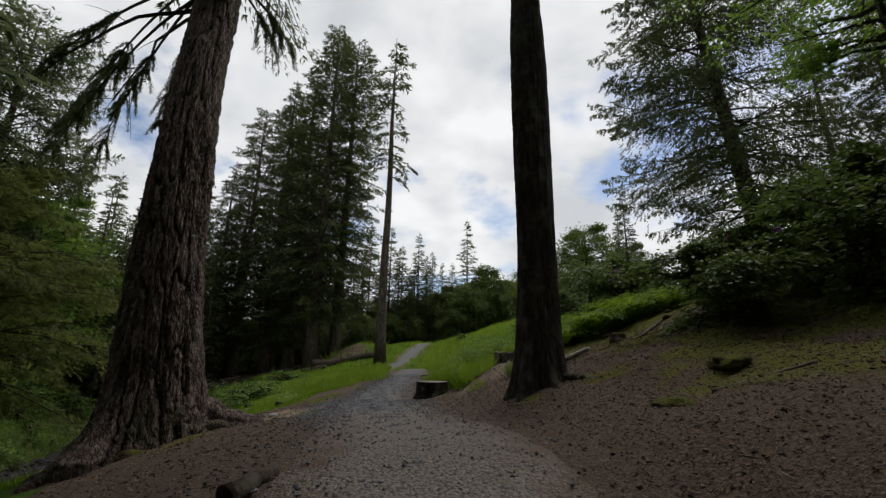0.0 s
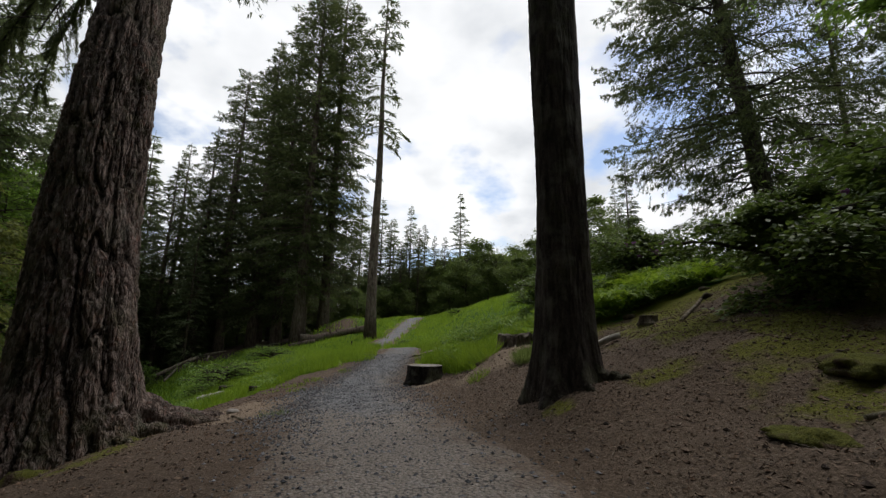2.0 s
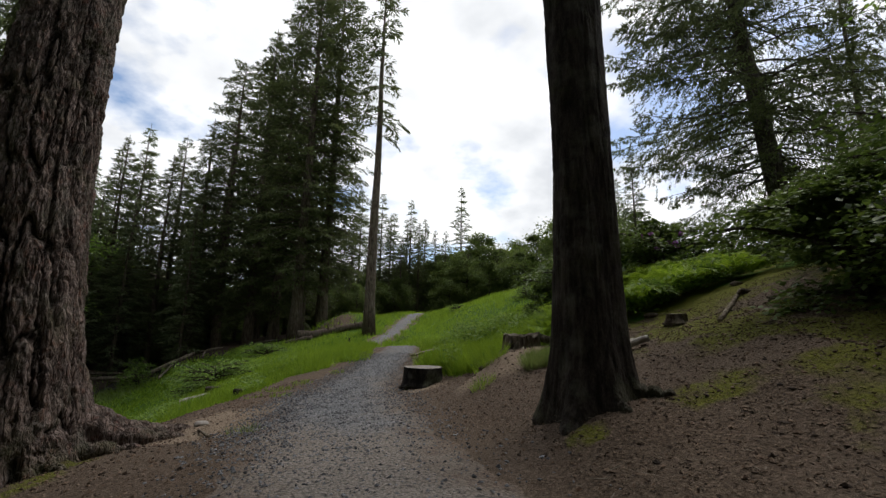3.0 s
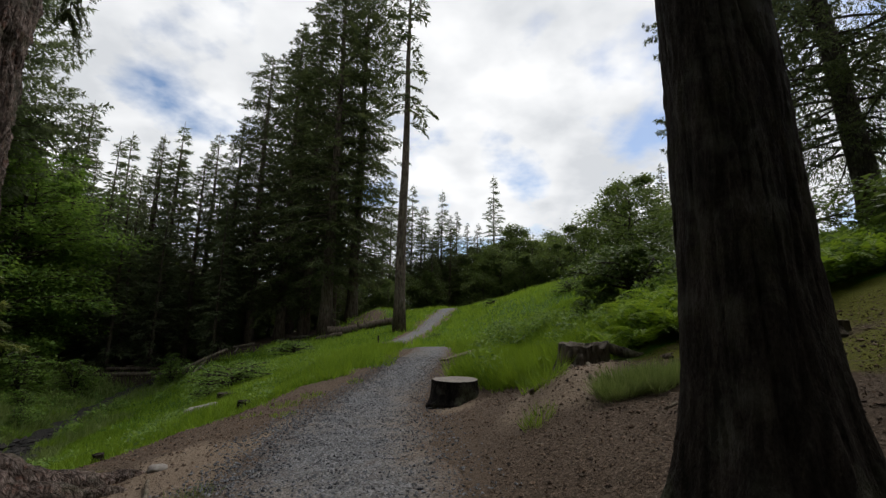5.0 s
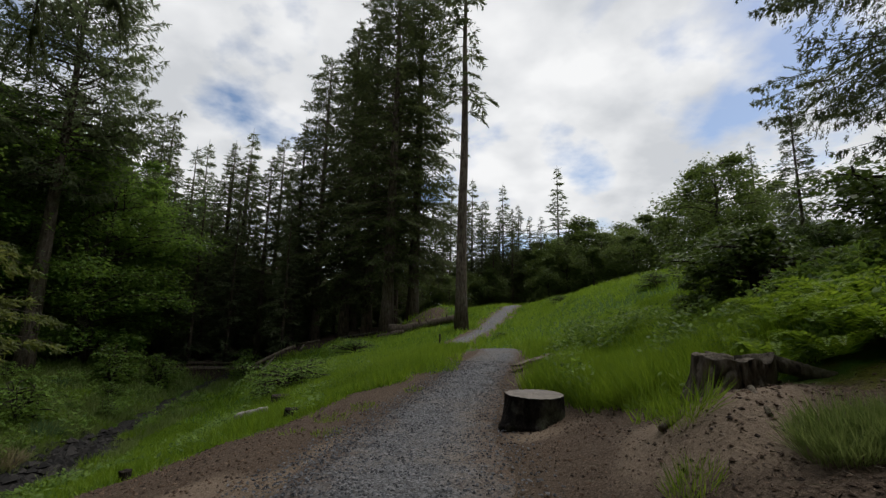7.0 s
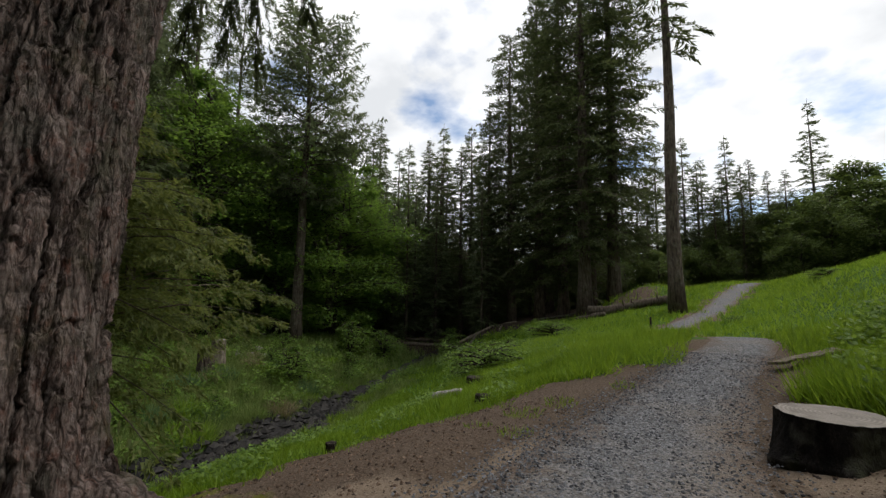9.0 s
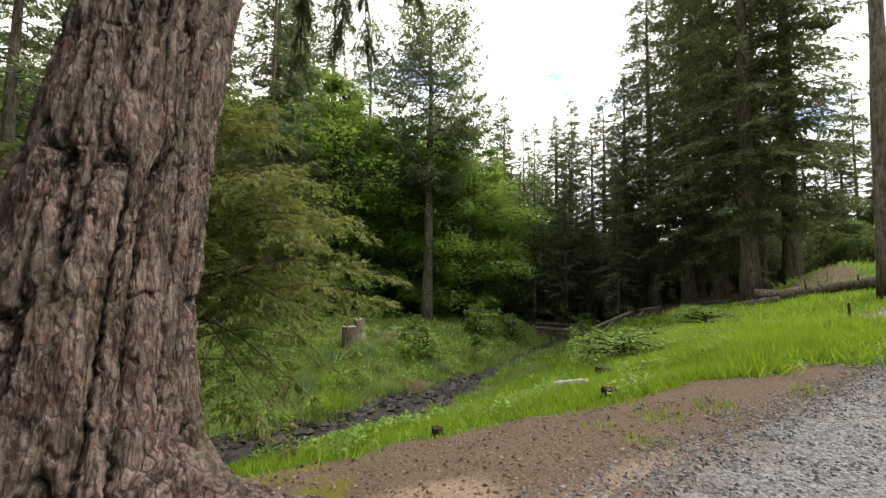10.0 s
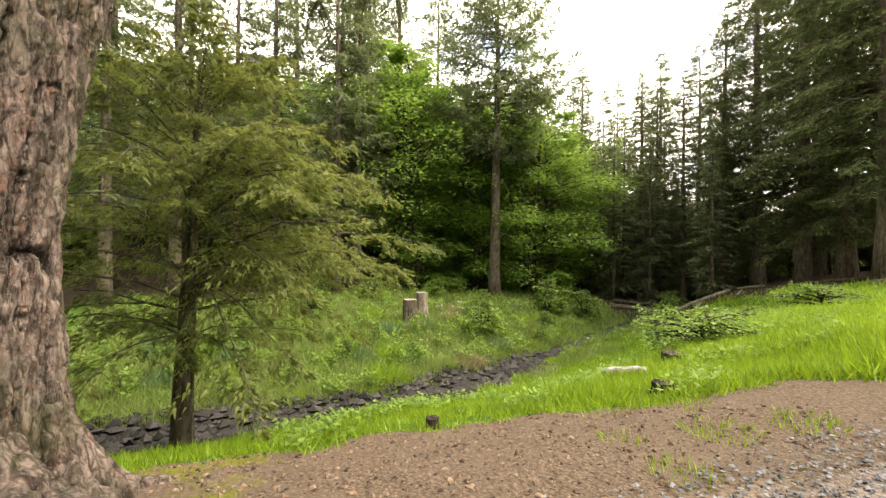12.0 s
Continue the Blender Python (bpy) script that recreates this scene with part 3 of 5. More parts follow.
def conifer_parts(seed, height, radius, bare_to, spread, whorls, per, spray, shape=0.8, droop=0.35, rise=0.1, gaps=0.0, lean=(0, 0), hang=0.25, dens=1.0, sides=10, tip=0.0, bushy=0.0, limb=1.0, split=False):
    """Trunk with limbs, and the needled sprays, of a conifer that stands at the origin."""
    r = np.random.default_rng(seed)
    zs = np.linspace(0, 1, 14)
    wob = np.cumsum(r.normal(0, 0.012 * height / 14, (14, 2)), 0)
    C = np.stack([lean[0] * zs * height + wob[:, 0], lean[1] * zs * height + wob[:, 1], zs * height], -1)
    C[0, 2] = -0.4
    R = radius * ((1 - zs) ** 0.85) + 0.02
    R[0] *= 1.3
    wood, P, D, S, L = [tube(C, R, sides)], [], [], [], []
    for w in range(whorls):
        f = (w + r.uniform(-0.4, 0.4)) / whorls
        f = max(0.0, min(1.0, f))
        hz = (bare_to + (0.985 - bare_to) * f)
        base = along(C, np.array([hz]))[0][0]
        full = spread * ((1 - f) ** shape * min(1, 0.55 + f * 3) + 0.05)
        for b in range(per):
            if r.random() < gaps:
                continue
            length = full * r.uniform(0.65, 1.15)
            if length < 0.25:
                continue
            az = r.uniform(0, 6.28)
            B = limb_curve(base, az, length, rise + f * 0.45 + r.normal(0, 0.06), droop * r.uniform(0.7, 1.3), 6 if tip else 4)
            B[:, 2] += tip * length * np.linspace(0, 1, len(B)) ** 3
            B[1:] += np.cumsum(r.normal(0, 0.02 * length, (len(B) - 1, 3)), 0)
            wood.append(tube(B, np.linspace(0.012 + length * 0.011, 0.006, len(B)) * limb, 3 if not split else 5, False))
            k = max(6, int(length * 8.5 * dens / spray))
            s = r.uniform(0.1, 1, k) ** 0.75
            tw = max(6, int(length * 3.2))
            at = np.round(s * tw).astype(int)
            s = np.clip(at / tw + r.normal(0, 0.2 / tw, k), 0.02, 1)
            size = r.uniform(0.35, 1.25, tw + 1)[at]
            q, dd = along(B, s)
            side = np.stack([-np.sin(az) * np.ones(k), np.cos(az) * np.ones(k), np.zeros(k)], -1) * r.choice([-1, 1], k)[:, None]
            side = unit(side + np.array([0, 0, 1.0]) * (bushy * r.normal(0, 0.9, tw + 1)[at])[:, None])
            reach = (length * 0.38 * (1.05 - s) + 0.1) * size
            t = r.uniform(0, 1, k) ** 0.7
            q = q + side * (reach * t)[:, None] + dd * (reach * t * 0.5)[:, None]
            q[:, 2] -= reach * t * hang + r.uniform(0, 0.1, k)
            d = unit(dd * 0.7 + side * r.uniform(0.2, 1.1, (k, 1)) + np.array([0, 0, -hang]) * r.uniform(0.2, 2.2, (k, 1)) + r.normal(0, 0.18 + 0.45 * bushy, (k, 3)))
            n = unit(np.array([0, 0, 1.0]) + r.normal(0, 0.45, (k, 3)))
            P.append(q); D.append(d); S.append(unit(np.cross(d, n))); L.append(spray * r.uniform(0.6, 1.5, k))
    P, D, S, L = (np.concatenate(a) for a in (P, D, S, L))
    return (wood if split else join(wood)), slivers(P, D, S, L, L * r.uniform(0.2, 0.42, len(L)), 0.4)


def broadleaf_parts(seed, height, radius, spread, limbs, leaves, leaf, low=0.2, flat=0.35, stems=1, arch=0.25, cluster=0.5, lift=1.0, twigs=4):
    """Stem with limbs, and leaves in layered sprays."""
    r = np.random.default_rng(seed)
    wood, ends = [], []
    for st in range(stems):
        a0 = r.uniform(0, 6.28)
        lean = (0.06 if stems == 1 else r.uniform(0.08, 0.35))
        zs = np.linspace(0, 1, 9)
        C = np.stack([np.cos(a0) * lean * height * zs ** 1.4, np.sin(a0) * lean * height * zs ** 1.4, zs * height * r.uniform(0.85, 0.97)], -1)
        C[1:, :2] += np.cumsum(r.normal(0, 0.015 * height, (8, 2)), 0)
        C[0, 2] = -0.3
        rad = radius * (1 if stems == 1 else r.uniform(0.5, 0.8))
        wood.append(tube(C, rad * (1 - zs) ** 0.8 + 0.012, 8))
        for k in range(limbs // stems):
            f = low + (1 - low) * (k + r.random()) / (limbs // stems)
            base = along(C, np.array([min(f, 0.98)]))[0][0]
            g = (f - low) / (1 - low)
            length = spread * (math.sin(math.pi * (0.18 + 0.75 * g)) * 0.9 + 0.12) * r.uniform(0.7, 1.15)
            B = limb_curve(base, r.uniform(0, 6.28), length, lift * r.uniform(0.25, 0.6) + (0.5 * g - (1 - lift) * 0.15 * (1 - g)), arch * r.uniform(0.6, 1.5), 7)
            B[1:] += np.cumsum(r.normal(0, 0.03 * length, (6, 3)), 0)
            wood.append(tube(B, np.linspace(0.03 + 0.1 * rad + length * 0.006, 0.008, 7), 5, False))
            for tw in range(twigs):
                q, d = along(B, np.array([r.uniform(0.3, 0.98)]))
                az = math.atan2(d[0][1], d[0][0]) + r.choice([-1, 1]) * r.uniform(0.5, 1.1)
                T = limb_curve(q[0], az, length * r.uniform(0.25, 0.5), 0.25, 0.3, 4)
                wood.append(tube(T, np.linspace(0.02 + length * 0.002, 0.006, 4), 3, False))
                ends.append((T, length * 0.2))
            ends.append((B, length * 0.22))
    n = max(6, leaves // len(ends))
    P, D, S, L = [], [], [], []
    for B, width in ends:
        s = r.uniform(0.3, 1.03, n)
        q, d = along(B, np.minimum(s, 1))
        side = unit(np.cross(d, np.array([0, 0, 1.0])))
        u = r.normal(0, 1, n)
        q = q + side * (u * width * cluster)[:, None] + d * r.normal(0, width * 0.25, (n, 1))
        q[:, 2] += r.normal(0, width * flat * 0.5, n) - np.abs(u) * width * 0.12
        dirn = unit(d * r.uniform(0.2, 1, (n, 1)) + side * np.sign(u)[:, None] * r.uniform(0.2, 1, (n, 1)) + np.array([0, 0, -0.25]) + r.normal(0, 0.25, (n, 3)))
        nn = unit(np.array([0, 0, 1.0]) + r.normal(0, 0.4, (n, 3)))
        P.append(q); D.append(dirn); S.append(unit(np.cross(dirn, nn))); L.append(leaf * r.uniform(0.6, 1.35, n))
    P, D, S, L = (np.concatenate(a) for a in (P, D, S, L))
    return join(wood), blades(P, D, S, L, L * r.uniform(0.5, 0.75, len(L)), 0.3)


def plant(name, parts, bark, leaves, x, y, label, category, group="", z=None, turn=0.0):
    wood, (cv, cf) = parts
    ob = thing(name, x, y, spot(x, y) if z is None else z, label, category, group, turn)
    if isinstance(wood, list):
        for k, (wv, wf) in enumerate(wood):
            part_np("limb" if k else "trunk", wv, wf, bark, ob)
    else:
        part_np("trunk", *wood, bark, ob)
    part_np("crown", cv, cf, leaves, ob, smooth=False)
    return ob


def again(ob, x, y, scale=1.0, turn=0.0, label=""):
    c = copy_thing(ob, pose(x, y, spot(x, y) - 0.05, 0, 0, turn) @ Matrix.Diagonal((scale, scale, scale, 1)))
    return tagged(c, label)


def wave(theta, z, seed, kt, kz, octaves=5):
    """Smooth noise round a trunk: whole waves in theta, any in z."""
    r = np.random.default_rng(seed)
    out = np.zeros(np.broadcast(theta, z).shape)
    for k in range(octaves):
        out = out + np.sin(r.integers(1, kt + 1) * theta * r.choice([-1, 1]) + z * kz * r.uniform(0.5, 1.6) + r.uniform(0, 6.28) + 0.8 * np.sin(z * kz * 0.7 + k * 2.1 + theta))
    return out / math.sqrt(octaves)


def lattice(T, Z, n, kz, seed):
    """Value noise round a trunk, n cells about, kz cells a metre up; 0 to 1."""
    g = np.random.default_rng(seed).random((n, 256))
    u, v = (T * n / (2 * np.pi)) % n, Z * kz + 64
    i, j = np.floor(u).astype(int), np.floor(v).astype(int)
    a, b = u - i, v - j
    a, b = a * a * (3 - 2 * a), b * b * (3 - 2 * b)
    at = lambda p, q: g[p % n, q % 256]
    return (at(i, j) * (1 - a) + at(i + 1, j) * a) * (1 - b) + (at(i, j + 1) * (1 - a) + at(i + 1, j + 1) * a) * b


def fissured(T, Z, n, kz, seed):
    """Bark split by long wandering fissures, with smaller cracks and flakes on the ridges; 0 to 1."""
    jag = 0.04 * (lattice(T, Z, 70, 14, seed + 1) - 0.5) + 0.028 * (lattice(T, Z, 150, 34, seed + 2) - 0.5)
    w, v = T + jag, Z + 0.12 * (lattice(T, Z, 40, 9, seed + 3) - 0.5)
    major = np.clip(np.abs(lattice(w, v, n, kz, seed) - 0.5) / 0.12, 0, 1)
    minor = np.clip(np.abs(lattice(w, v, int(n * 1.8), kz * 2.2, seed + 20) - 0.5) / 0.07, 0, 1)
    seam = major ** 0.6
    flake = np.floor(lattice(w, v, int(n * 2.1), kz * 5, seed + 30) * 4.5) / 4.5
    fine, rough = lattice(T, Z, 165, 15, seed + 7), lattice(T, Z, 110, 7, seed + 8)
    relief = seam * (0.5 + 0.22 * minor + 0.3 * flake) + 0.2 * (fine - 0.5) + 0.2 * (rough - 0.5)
    # second value drops in the fissures, so their shade can go into the colour
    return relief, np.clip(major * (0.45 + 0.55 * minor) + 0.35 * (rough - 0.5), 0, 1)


def plates(T, Z, n, kz, seed, seam=0.45):
    """Bark plates round a trunk: long cells with deep seams; the relief and a value for each cell."""
    r = np.random.default_rng(seed + 50)
    rows = 200
    jit = r.uniform(-0.42, 0.42, (n, rows, 2)); val = r.random((n, rows))
    u = T * n / (2 * np.pi) + 0.7 * wave(T, Z, seed, 5, 2.6) + 0.3 * wave(T, Z, seed + 1, 11, 8.0)
    v = Z * kz + 40 + 0.35 * wave(T, Z, seed + 2, 9, 4.0)
    iu, iv = np.floor(u).astype(int), np.floor(v).astype(int)
    f1, f2, own = np.full(u.shape, 9.0), np.full(u.shape, 9.0), np.zeros(u.shape)
    for du in (-1, 0, 1):
        for dv in (-1, 0, 1):
            a, b = (iu + du) % n, (iv + dv) % rows
            d = np.hypot(iu + du + 0.5 + jit[a, b, 0] - u, iv + dv + 0.5 + jit[a, b, 1] - v)
            near = d < f1
            f2 = np.where(near, f1, np.minimum(f2, d))
            own = np.where(near, val[a, b], own)
            f1 = np.where(near, d, f1)
    return np.clip((f2 - f1) / seam, 0, 1) ** 0.7, own


def rugged_trunk(seed, top, steps, around, radius, furrows, depth, flare, lobes, axis, plate=1.0):
    """An old trunk: flared at the foot, its bark split into long interlaced ridges."""
    zs = np.concatenate([np.linspace(-0.5, 6, steps - 80), np.linspace(6.05, top, 80)])
    th = np.linspace(0, 2 * np.pi, around, endpoint=False)
    Z, T = np.meshgrid(zs, th, indexing="ij")
    R = radius(Z)
    foot = np.exp(-np.maximum(Z + 0.1, 0) / flare[1]) * flare[0]
    lobe = sum(a * np.exp(-((np.angle(np.exp(1j * (T - b))) / w) ** 2)) for b, w, a in lobes)
    R = R + foot * (0.35 + lobe) + 0.03 * wave(T, Z, seed + 5, 3, 0.8)
    relief, crust = fissured(T, Z, furrows, plate, seed)
    R = R + depth * (relief - 0.6)
    ax, ay = axis(Z)
    V = np.stack([R * np.cos(T) + ax, R * np.sin(T) + ay, Z], -1).reshape(-1, 3)
    i, j = np.meshgrid(np.arange(steps - 1), np.arange(around), indexing="ij")
    q = lambda s, c: s * around + c % around
    return V, np.stack([q(i, j), q(i, j + 1), q(i + 1, j + 1), q(i + 1, j)], -1).reshape(-1, 4), crust.ravel()


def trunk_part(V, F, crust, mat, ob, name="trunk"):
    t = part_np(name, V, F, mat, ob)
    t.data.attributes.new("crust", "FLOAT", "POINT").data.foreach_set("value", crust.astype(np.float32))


def root(x0, y0, az, length, r0, seed, rise=0.0, bend=0.3):
    """A root that snakes over the ground from a trunk's foot."""
    r = np.random.default_rng(seed)
    s = np.linspace(0, 1, 34)
    a = az + bend * np.sin(s * 5 + r.uniform(0, 6)) * s
    x, y = x0 + np.cumsum(np.cos(a)) * length / 34, y0 + np.cumsum(np.sin(a)) * length / 34
    z = land(x, y) + r0 * 0.7 * (1 - s) - r0 * 0.3 * s + rise * (1 - s) ** 2.5 + 0.02 * np.sin(s * 17)
    V, F = tube(np.stack([x, y, z], -1), r0 * (1 - s) ** 0.7 + 0.015, 18)
    n = 34 * 18
    rid = r.normal(0, 1, 18)[None, :] * 0.6 + r.normal(0, 0.45, (34, 18))
    centre = np.repeat(np.stack([x, y, z], -1), 18, 0)
    V[:n] = centre + (V[:n] - centre) * (1 + 0.13 * rid.reshape(-1, 1))
    return V, F


def blob(seed, size, rough=0.25, level=2):
    """A weathered lump: an icosphere pushed about."""
    bm = bmesh.new()
    bmesh.ops.create_icosphere(bm, subdivisions=level, radius=1.0)
    off = Vector((seed * 3.7, seed * 1.3, seed * 2.1))
    for v in bm.verts:
        v.co *= 1 + rough * noise.noise(v.co * 1.3 + off) + rough * 0.5 * noise.noise(v.co * 3.1 + off)
        v.co = Vector((v.co.x * size[0], v.co.y * size[1], v.co.z * size[2]))
    V, F = np.array([v.co[:] for v in bm.verts]), np.array([[v.index for v in f.verts] for f in bm.faces])
    bm.free()
    return V, F


def fir_axis(h):
    """The old fir's bent centre line: offsets in x and y at a height."""
    u = np.clip(h, -0.6, 8)
    return -0.133 * h, 0.0566 * u + 0.015 * u * u + 0.297 * np.maximum(h - 8, 0)


def old_fir():
    x, y = -3.93, 7.76
    z = 0.12
    ob = thing("douglas_fir", x, y, z, "massive old fir with deeply furrowed grey-brown bark and spreading roots", "tree")
    lobes = [(0.8, 0.28, 1.9), (-0.35, 0.35, 0.5), (1.75, 0.35, 1.1), (2.9, 0.5, 0.7), (-1.9, 0.35, 1.5), (-2.6, 0.4, 0.8)]
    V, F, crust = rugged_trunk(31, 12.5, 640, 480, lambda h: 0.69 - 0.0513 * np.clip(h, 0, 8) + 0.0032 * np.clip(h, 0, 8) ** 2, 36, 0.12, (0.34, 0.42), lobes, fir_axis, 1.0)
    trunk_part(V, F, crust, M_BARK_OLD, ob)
    for k, (az, ln, r0) in enumerate([(0.8, 1.5, 0.22), (1.0, 1.25, 0.19), (0.58, 1.25, 0.16), (0.25, 0.75, 0.12), (-0.4, 0.5, 0.1), (1.45, 0.8, 0.11), (1.85, 0.95, 0.13), (-1.85, 0.75, 0.24), (-2.2, 1.0, 0.2), (-2.7, 0.9, 0.18), (2.6, 0.8, 0.17)]):
        rv, rf = root(x + 0.6 * math.cos(az), y + 0.6 * math.sin(az), az, ln, r0, 40 + k, 0.3 if k < 3 else 0.02)
        trunk_part(rv - np.array([x, y, z]), rf, np.random.default_rng(k).uniform(0.15, 1.1, len(rv)), M_BARK_OLD, ob, "root")
    for k, (px, py, w) in enumerate(((-3.2, 7.55, 0.2), (-3.05, 8.55, 0.22), (-3.75, 6.95, 0.2), (-3.3, 8.1, 0.16))):
        mv, mf = blob(k + 70, (w * 1.5, w, w * 0.45), 0.4, 3)
        part_np("moss_cushion", mv + np.array([px - x, py - y, spot(px, py) - z]), mf, M_MOSS, ob, "yellow-green moss cushion")
    # the crown, high above the bare lower trunk
    (wv, wf), (cv, cf) = conifer_parts(5, 33, 0.48, 0.36, 5.2, 34, 4, 0.17, droop=0.55, hang=0.6, gaps=0.15, lean=(-0.125, 0.17))
    part_np("upper_trunk", wv, wf[(wv[wf][:, :, 2] > 8.3).all(1)], M_BARK_DARK, ob)
    part_np("crown", cv, cf, M_FIR, ob, smooth=False)
    # a dead bough with bare twigs
    r = np.random.default_rng(3)
    for az, h, ln in ((2.75, 10.4, 2.9), (3.2, 10.2, 3.6)):
        ax, ay = fir_axis(h)
        B = limb_curve((0.3 * math.cos(az) + ax, 0.3 * math.sin(az) + ay, h), az, ln, -0.35, 0.45, 9)
        B[2:] += np.cumsum(r.normal(0, 0.06, (7, 3)), 0)
        wood = [tube(B, np.linspace(0.06, 0.012, 9), 6)]
        for tw in range(12):
            q, d = along(B, np.array([r.uniform(0.35, 1)]))
            T = limb_curve(q[0], az + r.normal(0, 0.9), r.uniform(0.4, 1.3), r.uniform(-0.9, 0.2), 0.3, 5)
            wood.append(tube(T, np.linspace(0.014, 0.003, 5), 4, False))
        part_np("dead_bough", *join(wood), M_BARK_DARK, ob)
    # low drooping boughs
    r = np.random.default_rng(9)
    for az, h, ln, rise, droop in ((2.56, 12.0, 4.9, -0.2, 0.66), (2.86, 11.2, 4.1, -0.35, 0.75), (3.3, 11.4, 3.4, -0.4, 0.7), (2.3, 12.2, 4.4, -0.15, 0.6), (2.7, 12.4, 5.6, -0.15, 0.6), (0.5, 11.8, 1.7, -0.2, 0.6), (1.0, 12.0, 1.5, -0.1, 0.5)):
        ax, ay = fir_axis(h)
        B = limb_curve((0.3 * math.cos(az) + ax, 0.3 * math.sin(az) + ay, h), az, ln, rise, droop, 9)
        bough = part_np("bough", *tube(B, np.linspace(0.06, 0.01, 9), 6), M_BARK_DARK, ob)
        wood, P, D, L = [], [], [], []
        for tw in range(int(9 + ln * 7)):
            q, d = along(B, np.array([r.uniform(0.55, 1)]))
            T = limb_curve(q[0], az + r.choice([-1, 1]) * r.uniform(0.2, 1.3), r.uniform(0.15, 0.5), -0.6, r.uniform(0.8, 2.2), 6)
            wood.append(tube(T, np.linspace(0.012, 0.004, 6), 4, False))
            n = 300
            q, dd = along(T, r.uniform(0.05, 1, n))
            P.append(q + r.normal(0, 0.025, (n, 3))); D.append(unit(dd + r.normal(0, 0.45, (n, 3)) + np.array([0, 0, -0.6]))); L.append(r.uniform(0.035, 0.075, n))
        P, D, L = np.concatenate(P), np.concatenate(D), np.concatenate(L)
        S = unit(np.cross(D, unit(r.normal(0, 1, P.shape))))
        part_np("twig_spray", *join(wood), M_BARK_DARK, bough)
        part_np("needles", *blades(P, D, S, L, L * 0.3, 0.3), M_FIR, bough, smooth=False)
    return ob


def smooth_fir():
    x, y, z = 2.07, 6.44, 0.97
    ob = thing("grand_fir", x, y, z, "straight fir with dark fine-grained bark and mossy flared foot", "tree")
    lobes = [(-0.75, 0.3, 1.3), (-1.5, 0.3, 0.7), (-2.4, 0.3, 1.3), (2.6, 0.4, 0.8), (0.3, 0.4, 0.9), (1.2, 0.5, 0.9)]
    V, F, crust = rugged_trunk(77, 12.5, 300, 160, lambda h: 0.322 - 0.0067 * np.clip(h, 0, 6) + 0.0011 * np.clip(h, 0, 6) ** 2 - 0.02 * np.maximum(h - 6, 0), 40, 0.03, (0.2, 0.4), lobes, lambda h: (0.0348 * h, 0.107 * h), 1.0)
    trunk_part(V, F, crust, M_BARK_DARK, ob)
    for k, (az, ln, r0) in enumerate([(-0.75, 0.34, 0.05), (-2.4, 0.26, 0.05), (-1.5, 0.2, 0.04)]):
        rv, rf = root(x + 0.36 * math.cos(az), y + 0.36 * math.sin(az), az, ln, r0, 60 + k)
        part_np("root", rv - np.array([x, y, z]), rf, M_BARK_DARK, ob)
    (wv, wf), (cv, cf) = conifer_parts(6, 30, 0.22, 0.42, 3.8, 30, 4, 0.2, droop=0.45, hang=0.5, gaps=0.1, lean=(0.0348, 0.107))
    part_np("upper_trunk", wv, wf[(wv[wf][:, :, 2] > 8.5).all(1)], M_BARK_DARK, ob)
    part_np("crown", cv, cf, M_FIR, ob, smooth=False)


old_fir()
smooth_fir()

# the tall stand beside the path
STAND = "tall firs beyond the path"
fir = plant("fir_tree", conifer_parts(11, 39, 0.54, 0.12, 5.0, 64, 5, 0.27, 0.32, 0.5, 0.1, gaps=0.04, dens=1.6, bushy=0.35, tip=0.12), M_BARK, M_FIR, -8.9, 43, "tall dark fir with dense foliage to low down", "tree", STAND)
again(fir, -7.0, 45.5, 1.0, 70)
fir_b = plant("fir_tree", conifer_parts(12, 36, 0.46, 0.08, 5.0, 60, 5, 0.27, 0.6, 0.5, 0.1, gaps=0.08, dens=1.5, bushy=0.35, tip=0.12), M_BARK, M_FIR, -14.6, 48, "tall dark fir with dense foliage to low down", "tree", STAND)
for x, y, s, a in ((-11.8, 47, 1.04, 130), (-18.6, 50.5, 0.86, 210), (-22.5, 53, 0.8, 40), (-16.5, 56, 0.95, 300), (-11, 55, 0.98, 20)):
    again(fir_b if a % 3 else fir, x, y, s, a)
pole = plant("lone_fir", conifer_parts(14, 32.5, 0.44, 0.52, 2.7, 19, 3, 0.36, 0.35, 0.55, 0.1, gaps=0.25, dens=1.5), M_BARK, M_FIR, -1.83, 37, "tall bare fir with a sparse tattered crown beside the path", "tree")

# mid-left spruce over the beeches
plant("spruce_tree", conifer_parts(15, 30.5, 0.5, 0.42, 6.8, 42, 5, 0.34, 0.36, 0.3, 0.0, gaps=0.1, hang=0.6, dens=1.5, tip=0.35, bushy=0.4), M_BARK, M_SPRUCE, -30.5, 31.5, "spruce with a bare trunk and open tapering crown", "tree")
beech = plant("beech_tree", broadleaf_parts(21, 23, 0.4, 8.0, 76, 40000, 0.28, 0.03, 0.6, lift=0.8, twigs=6, cluster=0.55), M_BARK_DARK, M_BEECH, -37, 27, "broad beech in fresh green leaf", "tree", "beeches on the far bank")
beech_b = plant("beech_tree", broadleaf_parts(22, 20, 0.35, 7.0, 76, 38000, 0.28, 0.03, 0.6, stems=4, lift=0.8, twigs=6, cluster=0.55), M_BARK_DARK, M_BEECH, -32.5, 37.5, "many-stemmed beech in fresh green leaf", "tree", "beeches on the far bank")
for x, y, s, a in ((-41, 21, 0.8, 80), (-36, 33, 0.9, 200), (-43, 31, 1.05, 30), (-46, 14, 0.8, 140), (-35.5, 42, 0.85, 60), (-40, 37, 0.95, 250)):
    again(beech if a % 4 else beech_b, x, y, s, a)
